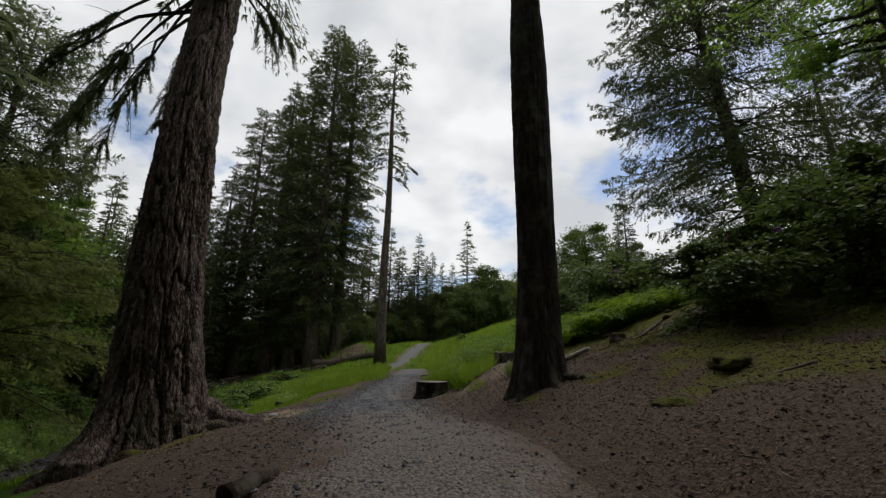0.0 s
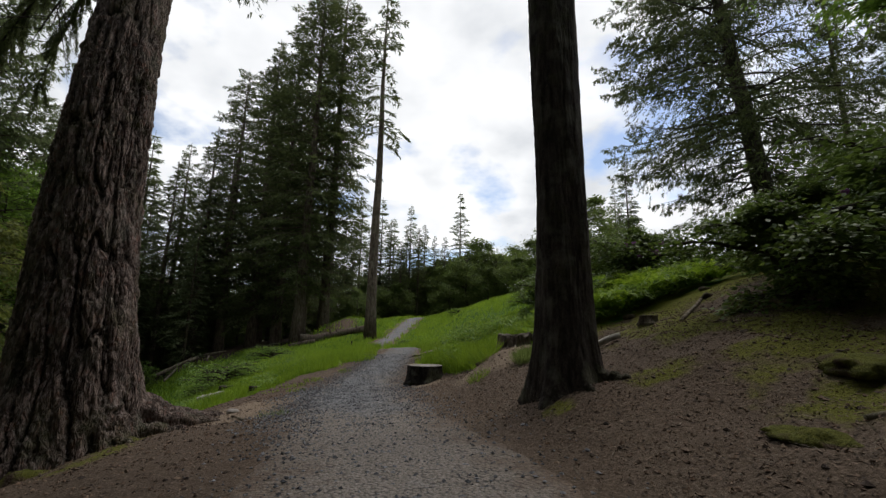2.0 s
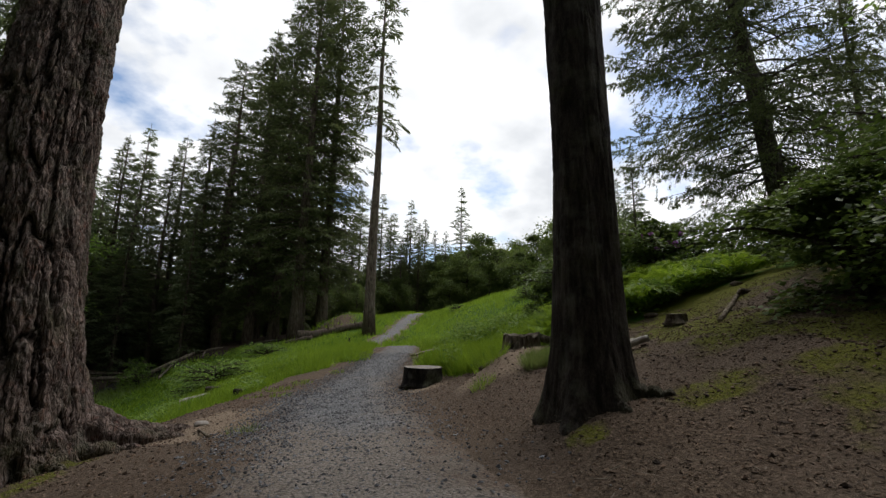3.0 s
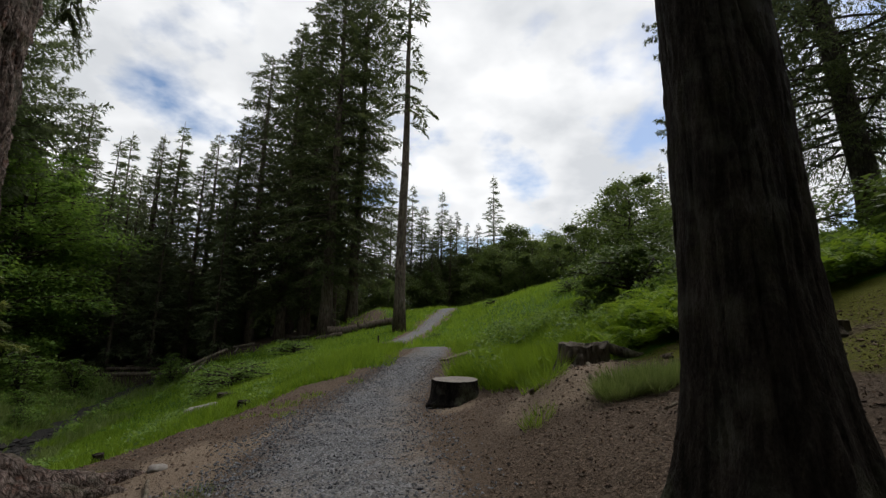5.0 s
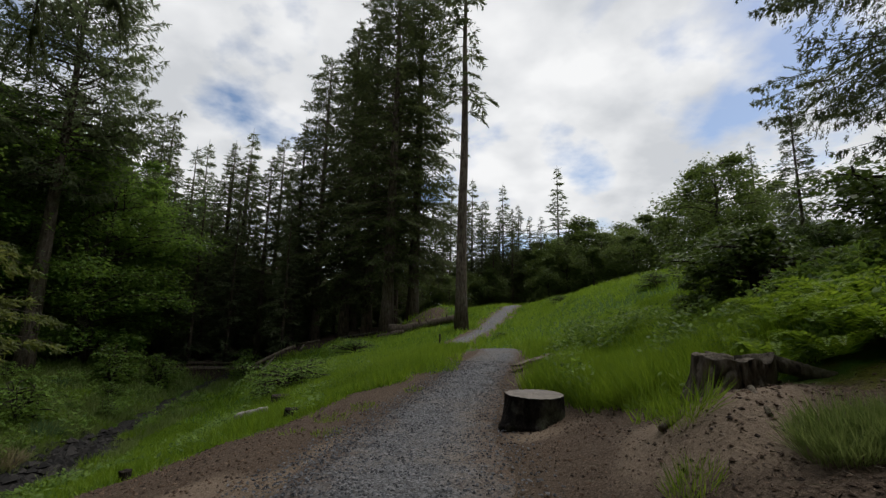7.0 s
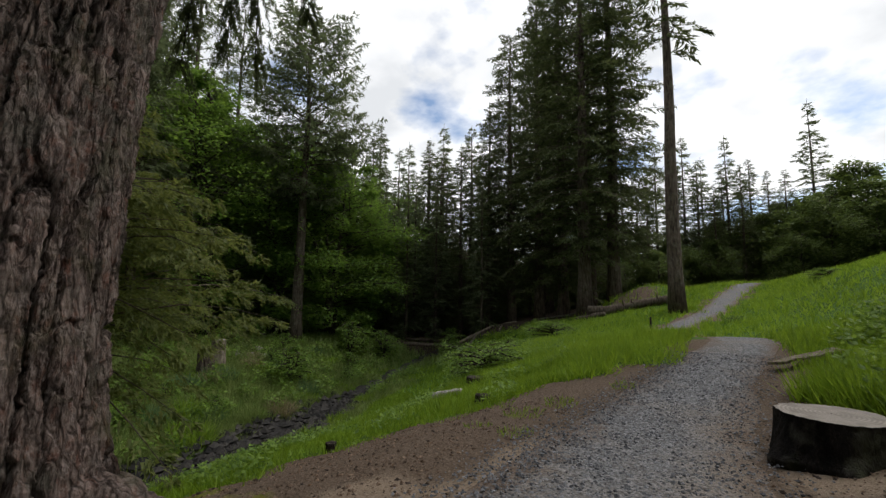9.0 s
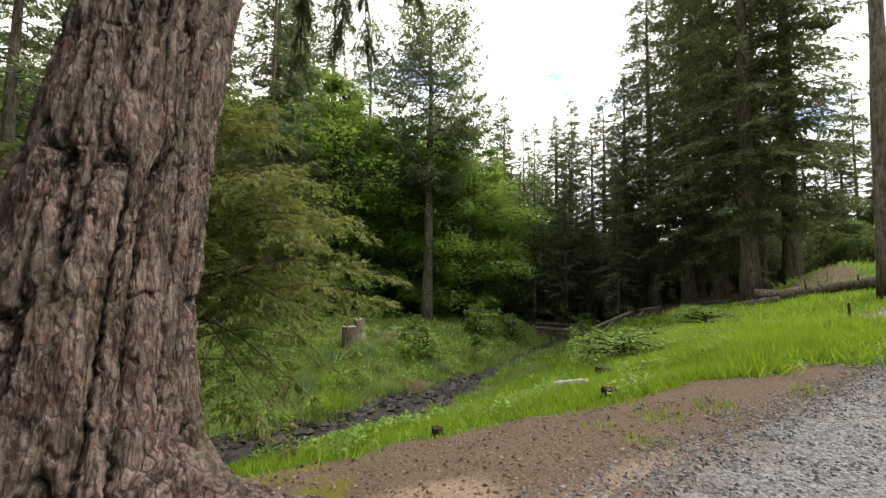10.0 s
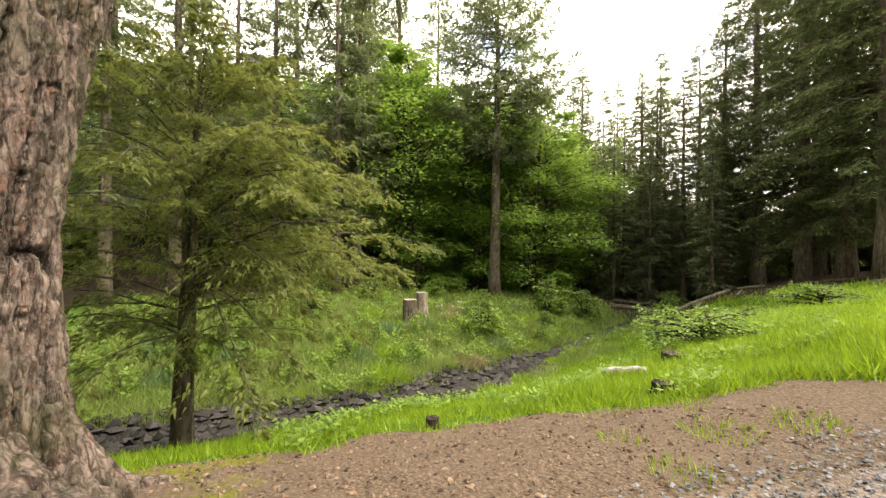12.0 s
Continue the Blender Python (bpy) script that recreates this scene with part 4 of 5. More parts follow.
young = plant("young_larch", conifer_parts(23, 7.8, 0.19, 0.3, 4.6, 24, 6, 0.1, 0.5, 0.55, 0.45, gaps=0.1, hang=0.5, dens=2.6, bushy=0.3, tip=0.05, limb=0.5, split=True, lean=(0.02, 0.03)), M_BARK, M_YOUNG, -10.0, 9.0, "small tree with fine olive-green drooping foliage by the stream", "tree")

# woods on the far bank and behind
WOOD = "woodland conifers"
thin = plant("thin_spruce", conifer_parts(31, 36, 0.4, 0.2, 4.6, 54, 4, 0.36, 0.6, 0.3, 0.0, gaps=0.2, hang=0.6, dens=1.1, tip=0.15, bushy=0.3), M_BARK, M_SPRUCE, -35, 7.5, "slender spruce with open hanging branches", "tree", WOOD)
thin_b = plant("thin_spruce", conifer_parts(32, 31, 0.3, 0.04, 4.8, 54, 4, 0.55, 0.85, 0.3, 0.05, gaps=0.1), M_BARK, M_SPRUCE, -33.8, 60, "slender spruce with pointed crown", "tree", WOOD)
wood_rng = random.Random(5)
for x, y, s in ((-31, 4.3, 0.9), (-39, 14.5, 0.95), (-38, 11.5, 0.85), (-44, 24, 1.0), (-47, 8, 1.0), (-42, 3, 0.95), (-50, 18, 1.1), (-52, 27, 1.1), (-34, 0, 0.9), (-27, -3, 0.9), (-33.5, 18.3, 0.9), (-41.1, 26.6, 1.05), (-37, 19.5, 0.95), (-44.5, 33, 1.0), (-35, 20.5, 0.85)):
    again(thin, x, y, s, wood_rng.uniform(0, 360))
for x, y, s in ((-38, 62, 0.9), (-30, 55, 0.75), (-29.7, 46, 0.62), (-27, 48, 0.6), (-36, 52, 0.8), (-42, 46, 0.85), (-46, 38, 0.9), (-50, 56, 0.9), (-24, 62, 0.8), (-32, 68, 0.9), (-18, 66, 0.8), (-12, 68, 0.75), (-45, 66, 1), (-20, 46, 0.5), (-24.5, 57, 0.7), (-33, 47.5, 0.6), (-31.5, 50, 0.66), (-40, 54, 0.75), (-44, 51, 0.8), (-28, 64, 0.8), (-38, 40, 0.75)):
    again(thin_b, x, y, s, wood_rng.uniform(0, 360))
for x, y, s, a in ((-26, 52, 0.7, 33), (-30.5, 54.5, 0.72, 121), (-35, 58, 0.78, 205), (-29, 60, 0.85, 290), (-39, 50, 0.74, 66), (-22.5, 59, 0.88, 15), (-21, 49.5, 0.55, 240), (-43, 56, 0.85, 170), (-48, 47, 0.8, 310), (-14, 61, 0.9, 99), (-18, 62, 0.9, 44)):
    again(fir_b, x, y, s, a, "dark fir in the depth of the wood")
# the far edge of the meadow
for x, y, s in ((-6, 72, 0.74), (-2.5, 70, 0.7), (2.3, 71, 0.66), (-0.5, 76, 0.64), (10.9, 72, 0.74), (4.5, 80, 0.5), (-9, 76, 0.65), (34, 62, 0.55)):
    again(thin_b, x, y, s, wood_rng.uniform(0, 360), "dark spruce at the far edge of the meadow")
for x, y, z, a in ((-6.5, 66, 0.46, 10), (-3.4, 69, 0.5, 100), (3.6, 68.5, 0.43, 190), (0.8, 66, 0.36, 70), (6.3, 70, 0.4, 280), (-9.5, 66, 0.5, 220), (1.8, 72, 0.46, 150), (8.4, 73, 0.42, 35), (-1.0, 71, 0.5, 305), (5.0, 75, 0.5, 120)):
    again(fir_b, x, y, z, a, "dark spruce at the far edge of the meadow")
round_tree = plant("oak_tree", broadleaf_parts(24, 13, 0.3, 5.5, 26, 17000, 0.34, 0.02, 1.3, cluster=1.2, lift=0.4, twigs=6), M_BARK_DARK, M_OAK, 14, 68, "rounded dark broadleaf tree at the meadow's edge", "tree", "trees along the meadow")
for x, y, s in ((7.5, 69, 0.75), (11, 66, 0.85), (18, 64, 0.75), (20, 60, 0.75), (25, 58, 0.8), (5, 73, 0.8), (1, 74, 0.7), (-4, 68, 0.55), (15, 63, 0.7), (10, 75, 1.0), (20.5, 45, 0.8), (-8, 70, 0.6)):
    again(round_tree, x, y, s * wood_rng.uniform(0.9, 1.1), wood_rng.uniform(0, 360))
for x, y, s in ((-12, 88, 1.0), (-4, 86, 0.9), (3, 84, 0.9), (9, 86, 0.95), (16, 82, 1.0), (23, 76, 1.0), (30, 70, 1.0), (-20, 86, 1.0), (37, 66, 1.0), (-45, 64, 0.8), (-53, 72, 0.9), (-58, 58, 0.9), (-42, 80, 0.9), (-52, 86, 1.0), (-30, 88, 1.0), (6, 78, 0.7), (13, 77, 0.8)):
    again(round_tree, x, y, s, wood_rng.uniform(0, 360), "dark tree in the wood behind the meadow")
# right-hand trees
hang_fir = plant("hanging_fir", conifer_parts(41, 34, 0.62, 0.13, 9.5, 44, 6, 0.2, 0.45, 0.75, 0.1, gaps=0.12, hang=0.6, lean=(-0.11, 0.0), dens=3.2, tip=0.45, bushy=0.7), M_BARK_DARK, M_FIR, 24.5, 25.5, "leaning fir with long drooping fine branches on the slope", "tree")
for x, y, z, a in ((25, 16, 0.55, 20), (30, 20.5, 0.6, 140), (21.5, 11.5, 0.5, 260), (33, 27, 0.6, 75)):
    again(fir_b, x, y, z, a, "dark fir on the wooded slope")
again(thin_b, 17, 30, 0.3, 20, "small dark spruce on the skyline")

bright = plant("beech_tree", broadleaf_parts(25, 15, 0.2, 3.3, 40, 13000, 0.13, 0.4, lift=0.8), M_BARK_DARK, M_BEECH, 11.6, 7.8, "beech with bright green leaves overhanging the slope", "tree")
# green hillside woods across the valley, then unseen trees added as sky blockers
hill = plant("broadleaf_tree", broadleaf_parts(26, 14, 0.3, 6.0, 26, 15000, 0.36, 0.02, 1.3, cluster=1.1, lift=0.4, twigs=6), M_BARK_DARK, M_BEECH, -58, 14, "green broadleaf tree on the valley side", "tree", "valley side trees")
for x, y, s in ((-60, 3, 1.0), (-66, 20, 1.2), (-62, 32, 1.2), (-70, 8, 1.2), (-58, 42, 1.2), (-72, 30, 1.3), (-80, 16, 1.3), (-66, 50, 1.3), (-60, -8, 1.1), (-80, 42, 1.4), (-52, 48, 1.0), (-54, 36, 1.0), (-50, -6, 1.0), (-72, -6, 1.2), (-48, 60, 1.1), (-60, 66, 1.2)):
    again(hill, x, y, s * 1.45, wood_rng.uniform(0, 360))
# unseen spruces behind and beside the walker, added for their shade
for x, y, s in ((7, -7, 0.8), (-8, -6, 0.85), (1, -10, 0.85), (-3, -14, 0.9), (12, -12, 0.9), (-16, -5, 0.8), (6.5, 0.3, 0.8), (-9, 0.5, 0.8), (3.5, -4, 0.85), (-4.5, -3.5, 0.85), (-7.5, 3.6, 0.6)):
    again(thin, x, y, s, wood_rng.uniform(0, 360))
for x, y, s, a in ((-8, 2.0, 0.6, 50), (-3.3, -1.6, 0.6, 150), (-12, 0.8, 0.65, 250), (-3, -5.5, 0.7, 10), (4.2, -5.5, 0.75, 80), (8, -2, 0.7, 200), (-9.5, -1.5, 0.75, 300)):
    again(fir_b, x, y, s, a, "dark fir out of view behind the walker, added to block the sky")
# rows of unseen firs behind the start, added to darken the near trunks
for k in range(34):
    x, y = -21 + 3.6 * (k % 12) + wood_rng.uniform(-1.2, 1.2), -6.5 - 5 * (k // 12) + wood_rng.uniform(-1.5, 1.5)
    again(fir if k % 2 else fir_b, x, y, wood_rng.uniform(0.75, 1.0), wood_rng.uniform(0, 360), "dark fir out of view behind the walker, added to block the sky")
# undergrowth trees at the foot of the woods
for x, y, s in ((-26, 58, 0.5), (-30, 72, 0.7), (-40, 70, 0.7), (-36, 76, 0.7), (-22, 73, 0.7), (-14, 72, 0.6), (-28, 80, 0.8), (-33, 58, 0.5), (-41, 58, 0.6), (-18, 70, 0.6), (-48, 44, 0.5), (-50, 30, 0.5), (-47, 22, 0.5), (-20, 60, 0.55), (-14, 62, 0.5), (-26, 66, 0.6), (-30, 62, 0.6), (-9, 63, 0.5), (-5, 62, 0.45), (0, 66, 0.5), (-38, 47, 0.6), (-34, 49, 0.5), (-36, 56, 0.6), (8, 63, 0.45), (13, 60, 0.5), (17, 57, 0.5), (-46, 50, 0.7)):
    again(round_tree, x, y, s, wood_rng.uniform(0, 360), "dark undergrowth tree at the wood's edge")

# ---- stumps, logs and rocks ----


def rock(x, y, size, seed, mat, label, sink=0.35, group="", name="rock"):
    V, F = blob(seed, size, 0.5 if name == "root_hump" else 0.28, 3)
    ob = new(name, mesh_np(name, V, F, mat))
    ob.matrix_basis = pose(x, y, spot(x, y) + size[2] * (0.6 - sink), 0, 0, seed * 47 % 360)
    return tagged(ob, label, "rock", group)


def stump(name, x, y, radius, top, seed, label, bark, ragged=0.0, flare=0.35, furrows=22, depth=0.03):
    """A tree stump: barked side, sawn or broken top."""
    base = spot(x, y)
    h = top - base
    ob = thing(name, x, y, base, label, "stump")
    r = np.random.default_rng(seed)
    lobes = [(a, 0.35, r.uniform(0.5, 1.2)) for a in r.uniform(-3, 3, 5)]
    around, steps = 96, 26
    th = np.linspace(0, 2 * np.pi, around, endpoint=False)
    zs = np.linspace(-0.25, 1, steps)
    Zf, T = np.meshgrid(zs, th, indexing="ij")
    Z = Zf * h + np.clip(Zf, 0, 1) * ragged * h * wave(T, 0 * T, seed, 9, 1.0)
    ridge, cell = plates(T, Z, furrows, 1.5, seed)
    foot = np.exp(-np.maximum(Z, 0) / (0.4 * h)) * flare * radius
    R = radius + foot * (0.3 + sum(a * np.exp(-((np.angle(np.exp(1j * (T - b))) / w) ** 2)) for b, w, a in lobes)) + depth * (ridge - 0.5) + 0.05 * radius * wave(T, Z, seed + 9, 3, 0.5)
    V = np.stack([R * np.cos(T), R * np.sin(T), Z], -1).reshape(-1, 3)
    i, j = np.meshgrid(np.arange(steps - 1), np.arange(around), indexing="ij")
    q = lambda s, c: s * around + c % around
    part_np("bark", V, np.stack([q(i, j), q(i, j + 1), q(i + 1, j + 1), q(i + 1, j)], -1).reshape(-1, 4), bark, ob)
    rim = V.reshape(steps, around, 3)[-1]
    rings, k = [rim * np.array([0.985, 0.985, 1])], 6
    for s in np.linspace(0.86, 0.02, k):
        ring = rim * np.array([s, s, 1])
        ring[:, 2] = rim[:, 2] * (1 - (1 - s) * 0.5) + rim[:, 2].mean() * (1 - s) * 0.5 - ragged * (1 - s) * h * 0.5 + 0.004 * wave(th, th * 0, seed + int(s * 50), 8, 1.0)
        rings.append(ring)
    W = np.concatenate(rings); W[:, 2] += 0.003
    i, j = np.meshgrid(np.arange(len(rings) - 1), np.arange(around), indexing="ij")
    part_np("top", W, np.stack([q(i, j), q(i, j + 1), q(i + 1, j + 1), q(i + 1, j)], -1).reshape(-1, 4), M_CUT if not ragged else bark, ob, "sawn pale top" if not ragged else "")
    return ob


def fallen_log(x, y, az, length, radius, seed, label, lift=0.0, mat=None, group="", name="fallen_log", pitch=None):
    """A log lying on the ground, with broken branch stubs."""
    r = np.random.default_rng(seed)
    s = np.linspace(-0.5, 0.5, 12)
    px, py = x + math.cos(az) * s * length, y + math.sin(az) * s * length
    z = np.interp(s, [-0.5, 0.5], [spot(px[0], py[0]), spot(px[-1], py[-1])]) if pitch is None else spot(x, y) + pitch * s * length
    z = np.maximum(z, spot(x, y) - 0.5) + radius * 0.7 + lift
    P = np.stack([px - x, py - y, z - z.mean()], -1) + np.cumsum(r.normal(0, radius * 0.12, (12, 3)), 0)
    pieces = [tube(P, radius * np.linspace(1.05, 0.8, 12) * r.uniform(0.92, 1.06, 12), 12)]
    for k in range(int(length * 1.2)):
        q, d = along(P, np.array([r.uniform(0.1, 0.9)]))
        a = r.uniform(0, 6.28)
        v = np.array([math.cos(a) * -math.sin(az), math.cos(a) * math.cos(az), abs(math.sin(a))])
        ln = radius * r.uniform(1.5, 3.5)
        pieces.append(tube(q + v * np.linspace(0, ln, 4)[:, None], np.linspace(radius * 0.22, radius * 0.08, 4), 5, True))
    V, F = join(pieces)
    ob = new(name, mesh_np(name, V, F, mat or M_DEAD))
    ob.matrix_basis = pose(x, y, float(z.mean()))
    return tagged(ob, label, "log", group)


M_PALE = bark_mat("bleached_wood", (0.2, 0.185, 0.165), (0.38, 0.36, 0.33), (0.55, 0.53, 0.5))
M_STUMP = bark_mat("grey_rotting_wood", (0.05, 0.042, 0.035), (0.17, 0.15, 0.125), (0.34, 0.305, 0.265), 0.2, 1.6)
stump("cut_stump", 0.9, 12.66, 0.42, 0.80, 3, "low dark stump with a pale sawn top beside the path", M_BLACK)
stump("old_stump", 2.6, 10.4, 0.3, 1.6, 4, "old grey weathered stump with a broken hollow top", M_STUMP, 0.12, 0.3, 22, 0.06)
stump("small_stump", -3.7, 14.3, 0.13, spot(-3.7, 14.3) + 0.17, 5, "short square-cut stump at the edge of the grass", M_BARK_DARK, 0.03, 0.15, 10, 0.02)
stump("small_stump", -4.87, 11.69, 0.07, spot(-4.87, 11.69) + 0.14, 6, "small dark stump at the edge of the grass", M_BARK_DARK, 0.03, 0.15, 10, 0.02)
stump("small_stump", -5.6, 17.6, 0.24, spot(-5.6, 17.6) + 0.25, 7, "low dark stump in the bank's grass", M_BARK_DARK, 0.03, 0.2, 10, 0.02)
stump("small_stump", 4.38, 8.45, 0.13, spot(4.38, 8.45) + 0.13, 10, "small mossy cut stump on the brown slope", M_BARK, 0, 0.5, 12, 0.02)
stump("tall_stump", -24.0, 20.3, 0.42, -1.25, 8, "tall pale sawn stump among grass on the far bank", M_BARK, 0, 0.3, 18, 0.04)
stump("tall_stump", -25.6, 21.9, 0.36, -1.0, 9, "tall grey stump on the far bank", M_DEAD, 0, 0.3, 18, 0.04)
fallen_log(-5.35, 15.75, radians(10), 0.75, 0.085, 11, "pale dead branch lying in the grass", 0.15, mat=M_PALE)


def plank(x, y, az, length, width, thick, pitch, label):
    """A split plank: bevelled, slightly twisted, with worn edges."""
    bm = bmesh.new()
    bmesh.ops.create_cube(bm, size=1.0)
    bmesh.ops.subdivide_edges(bm, edges=[e for e in bm.edges if abs(e.verts[0].co.x - e.verts[1].co.x) > 0.5], cuts=9)
    for v in bm.verts:
        t = v.co.x
        v.co = Vector((v.co.x * length, v.co.y * width * (1 + 0.15 * noise.noise(Vector((t * 6, 1, 0)))), v.co.z * thick + v.co.y * 0.05 * t + 0.012 * noise.noise(Vector((t * 9, v.co.y * 3, 5)))))
    bmesh.ops.bevel(bm, geom=bm.edges[:], offset=0.008, segments=1, affect="EDGES")
    me = bpy.data.meshes.new("plank")
    bm.to_mesh(me); bm.free()
    me.materials.append(M_DEAD)
    ob = new("plank", me)
    ob.matrix_basis = pose(x, y, spot(x, y) + 0.14, 0, 0, math.degrees(az)) @ pose(0, 0, 0, 0, pitch, 0)
    return tagged(ob, label, "plank")


plank(1.28, 16.47, radians(41), 1.35, 0.2, 0.05, -9, "pale grey split plank edging the path")
fallen_log(-5.2, 40.2, radians(2), 5.6, 0.34, 13, "large dark fallen trunk in front of a mossy mound", 0.15, mat=M_BARK)
fallen_log(-7.6, 39.6, radians(-8), 2.2, 0.2, 14, "short broken log beside the fallen trunk", mat=M_BARK)
fallen_log(-11.8, 45, radians(160), 5.0, 0.14, 15, "dark log lying along the edge of the firs", -0.04, mat=M_BARK_DARK)
LOGS = "grey fallen logs by the stream"
for k, (x, y, a, ln, rr) in enumerate(((-24, 43, 20, 6, 0.2), (-20.5, 44, 15, 5, 0.18), (-26, 47, 40, 7, 0.15), (-18.5, 41, 100, 3, 0.09), (-22.5, 46.5, 120, 5, 0.1), (-16.5, 43, 110, 3, 0.08), (-28, 50, 80, 6, 0.14), (-17, 45.5, 150, 3, 0.08), (-21.5, 42, 140, 4, 0.07), (-25.5, 45, 10, 4, 0.08))):
    fallen_log(x, y, radians(a), ln, rr, 20 + k, "bleached fallen log on the stream bank", 0.2, group=LOGS, mat=M_DEAD if k % 2 else M_BARK)
PALE = "pale rocks on the far bank"
for k in range(7):
    rock(-27.5 - 0.4 * k % 1.7 + (k % 3) * 0.8, 24.3 + k * 0.75, (0.45, 0.35, 0.3), k + 2, M_ROCK, "pale lichened rock at the wood's edge", group=PALE)
for k, (x, y, w) in enumerate(((5.4, 8.3, 0.08), (4.6, 8.9, 0.06), (5.1, 7.5, 0.05), (5.9, 9.0, 0.07), (-2.5, 9.25, 0.07), (3.3, 9.5, 0.06), (4.6, 9.4, 0.09))):
    rock(x, y, (w * 1.4, w, w * 0.7), k + 12, M_BARK if k != 4 else M_ROCK, "weathered stone half sunk in the earth")
for k, (x, y, w) in enumerate(((3.7, 4.65, 0.24), (2.6, 4.05, 0.17))):
    rock(x, y, (w * 1.5, w * 0.9, w * 0.42), k + 24, M_MOSS, "mossy root hump in the leaf litter", 0.6, name="root_hump")
fallen_log(4.9, 8.0, radians(40), 1.6, 0.028, 41, "dead branch on the brown slope", name="dead_branch")
fallen_log(3.4, 3.9, radians(-20), 0.9, 0.02, 42, "thin dead stick on the leaf litter", name="dead_branch")
fallen_log(-2.2, 8.6, radians(120), 0.8, 0.02, 43, "thin dead stick near the roots", name="dead_branch")
fallen_log(3.12, 10.2, radians(-25), 0.55, 0.075, 46, "broken grey root lying beside the old stump", 0.02, name="broken_root", mat=M_STUMP, pitch=-0.25)
fallen_log(2.0, 9.95, radians(205), 0.7, 0.035, 47, "thin root bared on the earth mound", 0.0, name="bare_root", mat=M_DEAD)
fallen_log(2.35, 9.6, radians(250), 0.6, 0.025, 48, "thin root bared on the earth mound", 0.0, name="bare_root", mat=M_DEAD)
fallen_log(3.05, 7.75, radians(-35), 0.75, 0.05, 49, "pale broken root wood on the earth", 0.0, name="broken_root", mat=M_PALE)
fallen_log(3.2, 7.95, radians(20), 0.5, 0.03, 50, "pale broken root wood on the earth", 0.03, name="broken_root", mat=M_PALE)
fallen_log(2.9, 8.2, radians(10), 0.9, 0.014, 44, "dead branch on the earth below the old stump", name="dead_branch")
fallen_log(-0.95, 3.25, radians(70), 0.5, 0.07, 45, "knobbly root stub at the path's edge", name="root_stub", mat=M_BARK)
post_ob = new("marker_post", mesh_np("marker_post", *tube([(0, 0, -0.2), (0, 0, 0.4), (0, 0, 0.62), (0, 0, 0.64)], [0.05, 0.05, 0.05, 0.035], 8), M_BARK_DARK))
post_ob.matrix_basis = pose(-2.75, 31.6, spot(-2.75, 31.6))
tagged(post_ob, "short dark marker post beside the path", "post")

# ---- bushes ----


def bush(name, x, y, height, spread, leaves, leaf, mat, seed, label, stems=6, group="", low=0.02, lift=0.15):
    return plant(name, broadleaf_parts(seed, height, 0.05, spread, 5 * stems, leaves, leaf, low, 1.0, stems, 0.25, 1.2, lift), M_BARK_DARK, mat, x, y, label, "bush", group)


RH = "rhododendrons on the slope"
rh = bush("rhododendron", 5.15, 6.45, 1.3, 1.05, 14000, 0.08, M_RHODO, 51, "glossy dark green rhododendron on the bank", group=RH, lift=0.3)
for x, y, s, a in ((7.7, 8.3, 1.05, 40), (9.8, 7.2, 1.3, 120), (6.9, 5.6, 1.15, 200), (5.8, 15.4, 1.0, 80), (6.9, 12.7, 0.95, 160), (12.2, 9.5, 1.3, 10), (12, 17.5, 0.7, 60), (10.8, 20, 0.7, 190), (13.5, 4.5, 1.5, 75), (18.5, 31.5, 0.8, 15), (8.9, 10.4, 0.8, 100), (5.2, 15.9, 0.5, 210), (6.7, 16.0, 0.6, 20)):
    again(rh, x, y, s if x * y < 65 else s * 1.3, a)
shrub = bush("shrub", -6.3, 19.7, 0.85, 1.3, 4500, 0.085, M_HERB, 52, "low tangled bramble on the bank", group="bank shrubs", lift=0.5)
for x, y, s, a in ((-7.6, 21.5, 0.9, 50), (-9.5, 26.5, 1.2, 80), (-10.5, 31, 1.3, 10), (-7.5, 30, 1.0, 140), (7.3, 25, 0.7, 30), (5.8, 40, 0.7, 100), (0.9, 33.5, 0.4, 10)):
    again(shrub, x, y, s, a, "low leafy shrub in the grass")
sallow = bush("sallow_bush", -21.3, 23.9, 2.1, 1.3, 2800, 0.15, M_HERB, 53, "rounded grey-green bush by the stream", group="stream bushes")
for x, y, s, a in ((-19.2, 18.2, 0.4, 33), (-21, 17, 0.5, 12), (-24.5, 25, 0.6, 99), (-23, 13.2, 0.5, 44), (-20.3, 27.5, 0.5, 71), (-22.5, 30, 0.6, 121), (-28, 28.5, 0.7, 15), (-31, 26, 0.8, 230), (-33, 22, 0.9, 200), (-34, 29, 1.0, 181), (-34, 17, 0.9, 93), (-17.9, 10, 0.35, 14), (-26, 33.5, 1.3, 40), (-24.5, 36, 1.1, 90), (-29, 37, 1.2, 160), (-23.5, 46, 1.1, 20), (-19.5, 15, 0.5, 220), (-18.3, 12.5, 0.45, 310), (-22, 10, 0.6, 75), (-27, 15, 0.9, 140), (-30, 20, 0.9, 210), (-20, 40, 0.9, 265), (-26, 8, 0.8, 5)):
    again(sallow, x, y, s, a, "leafy green bush by the stream")


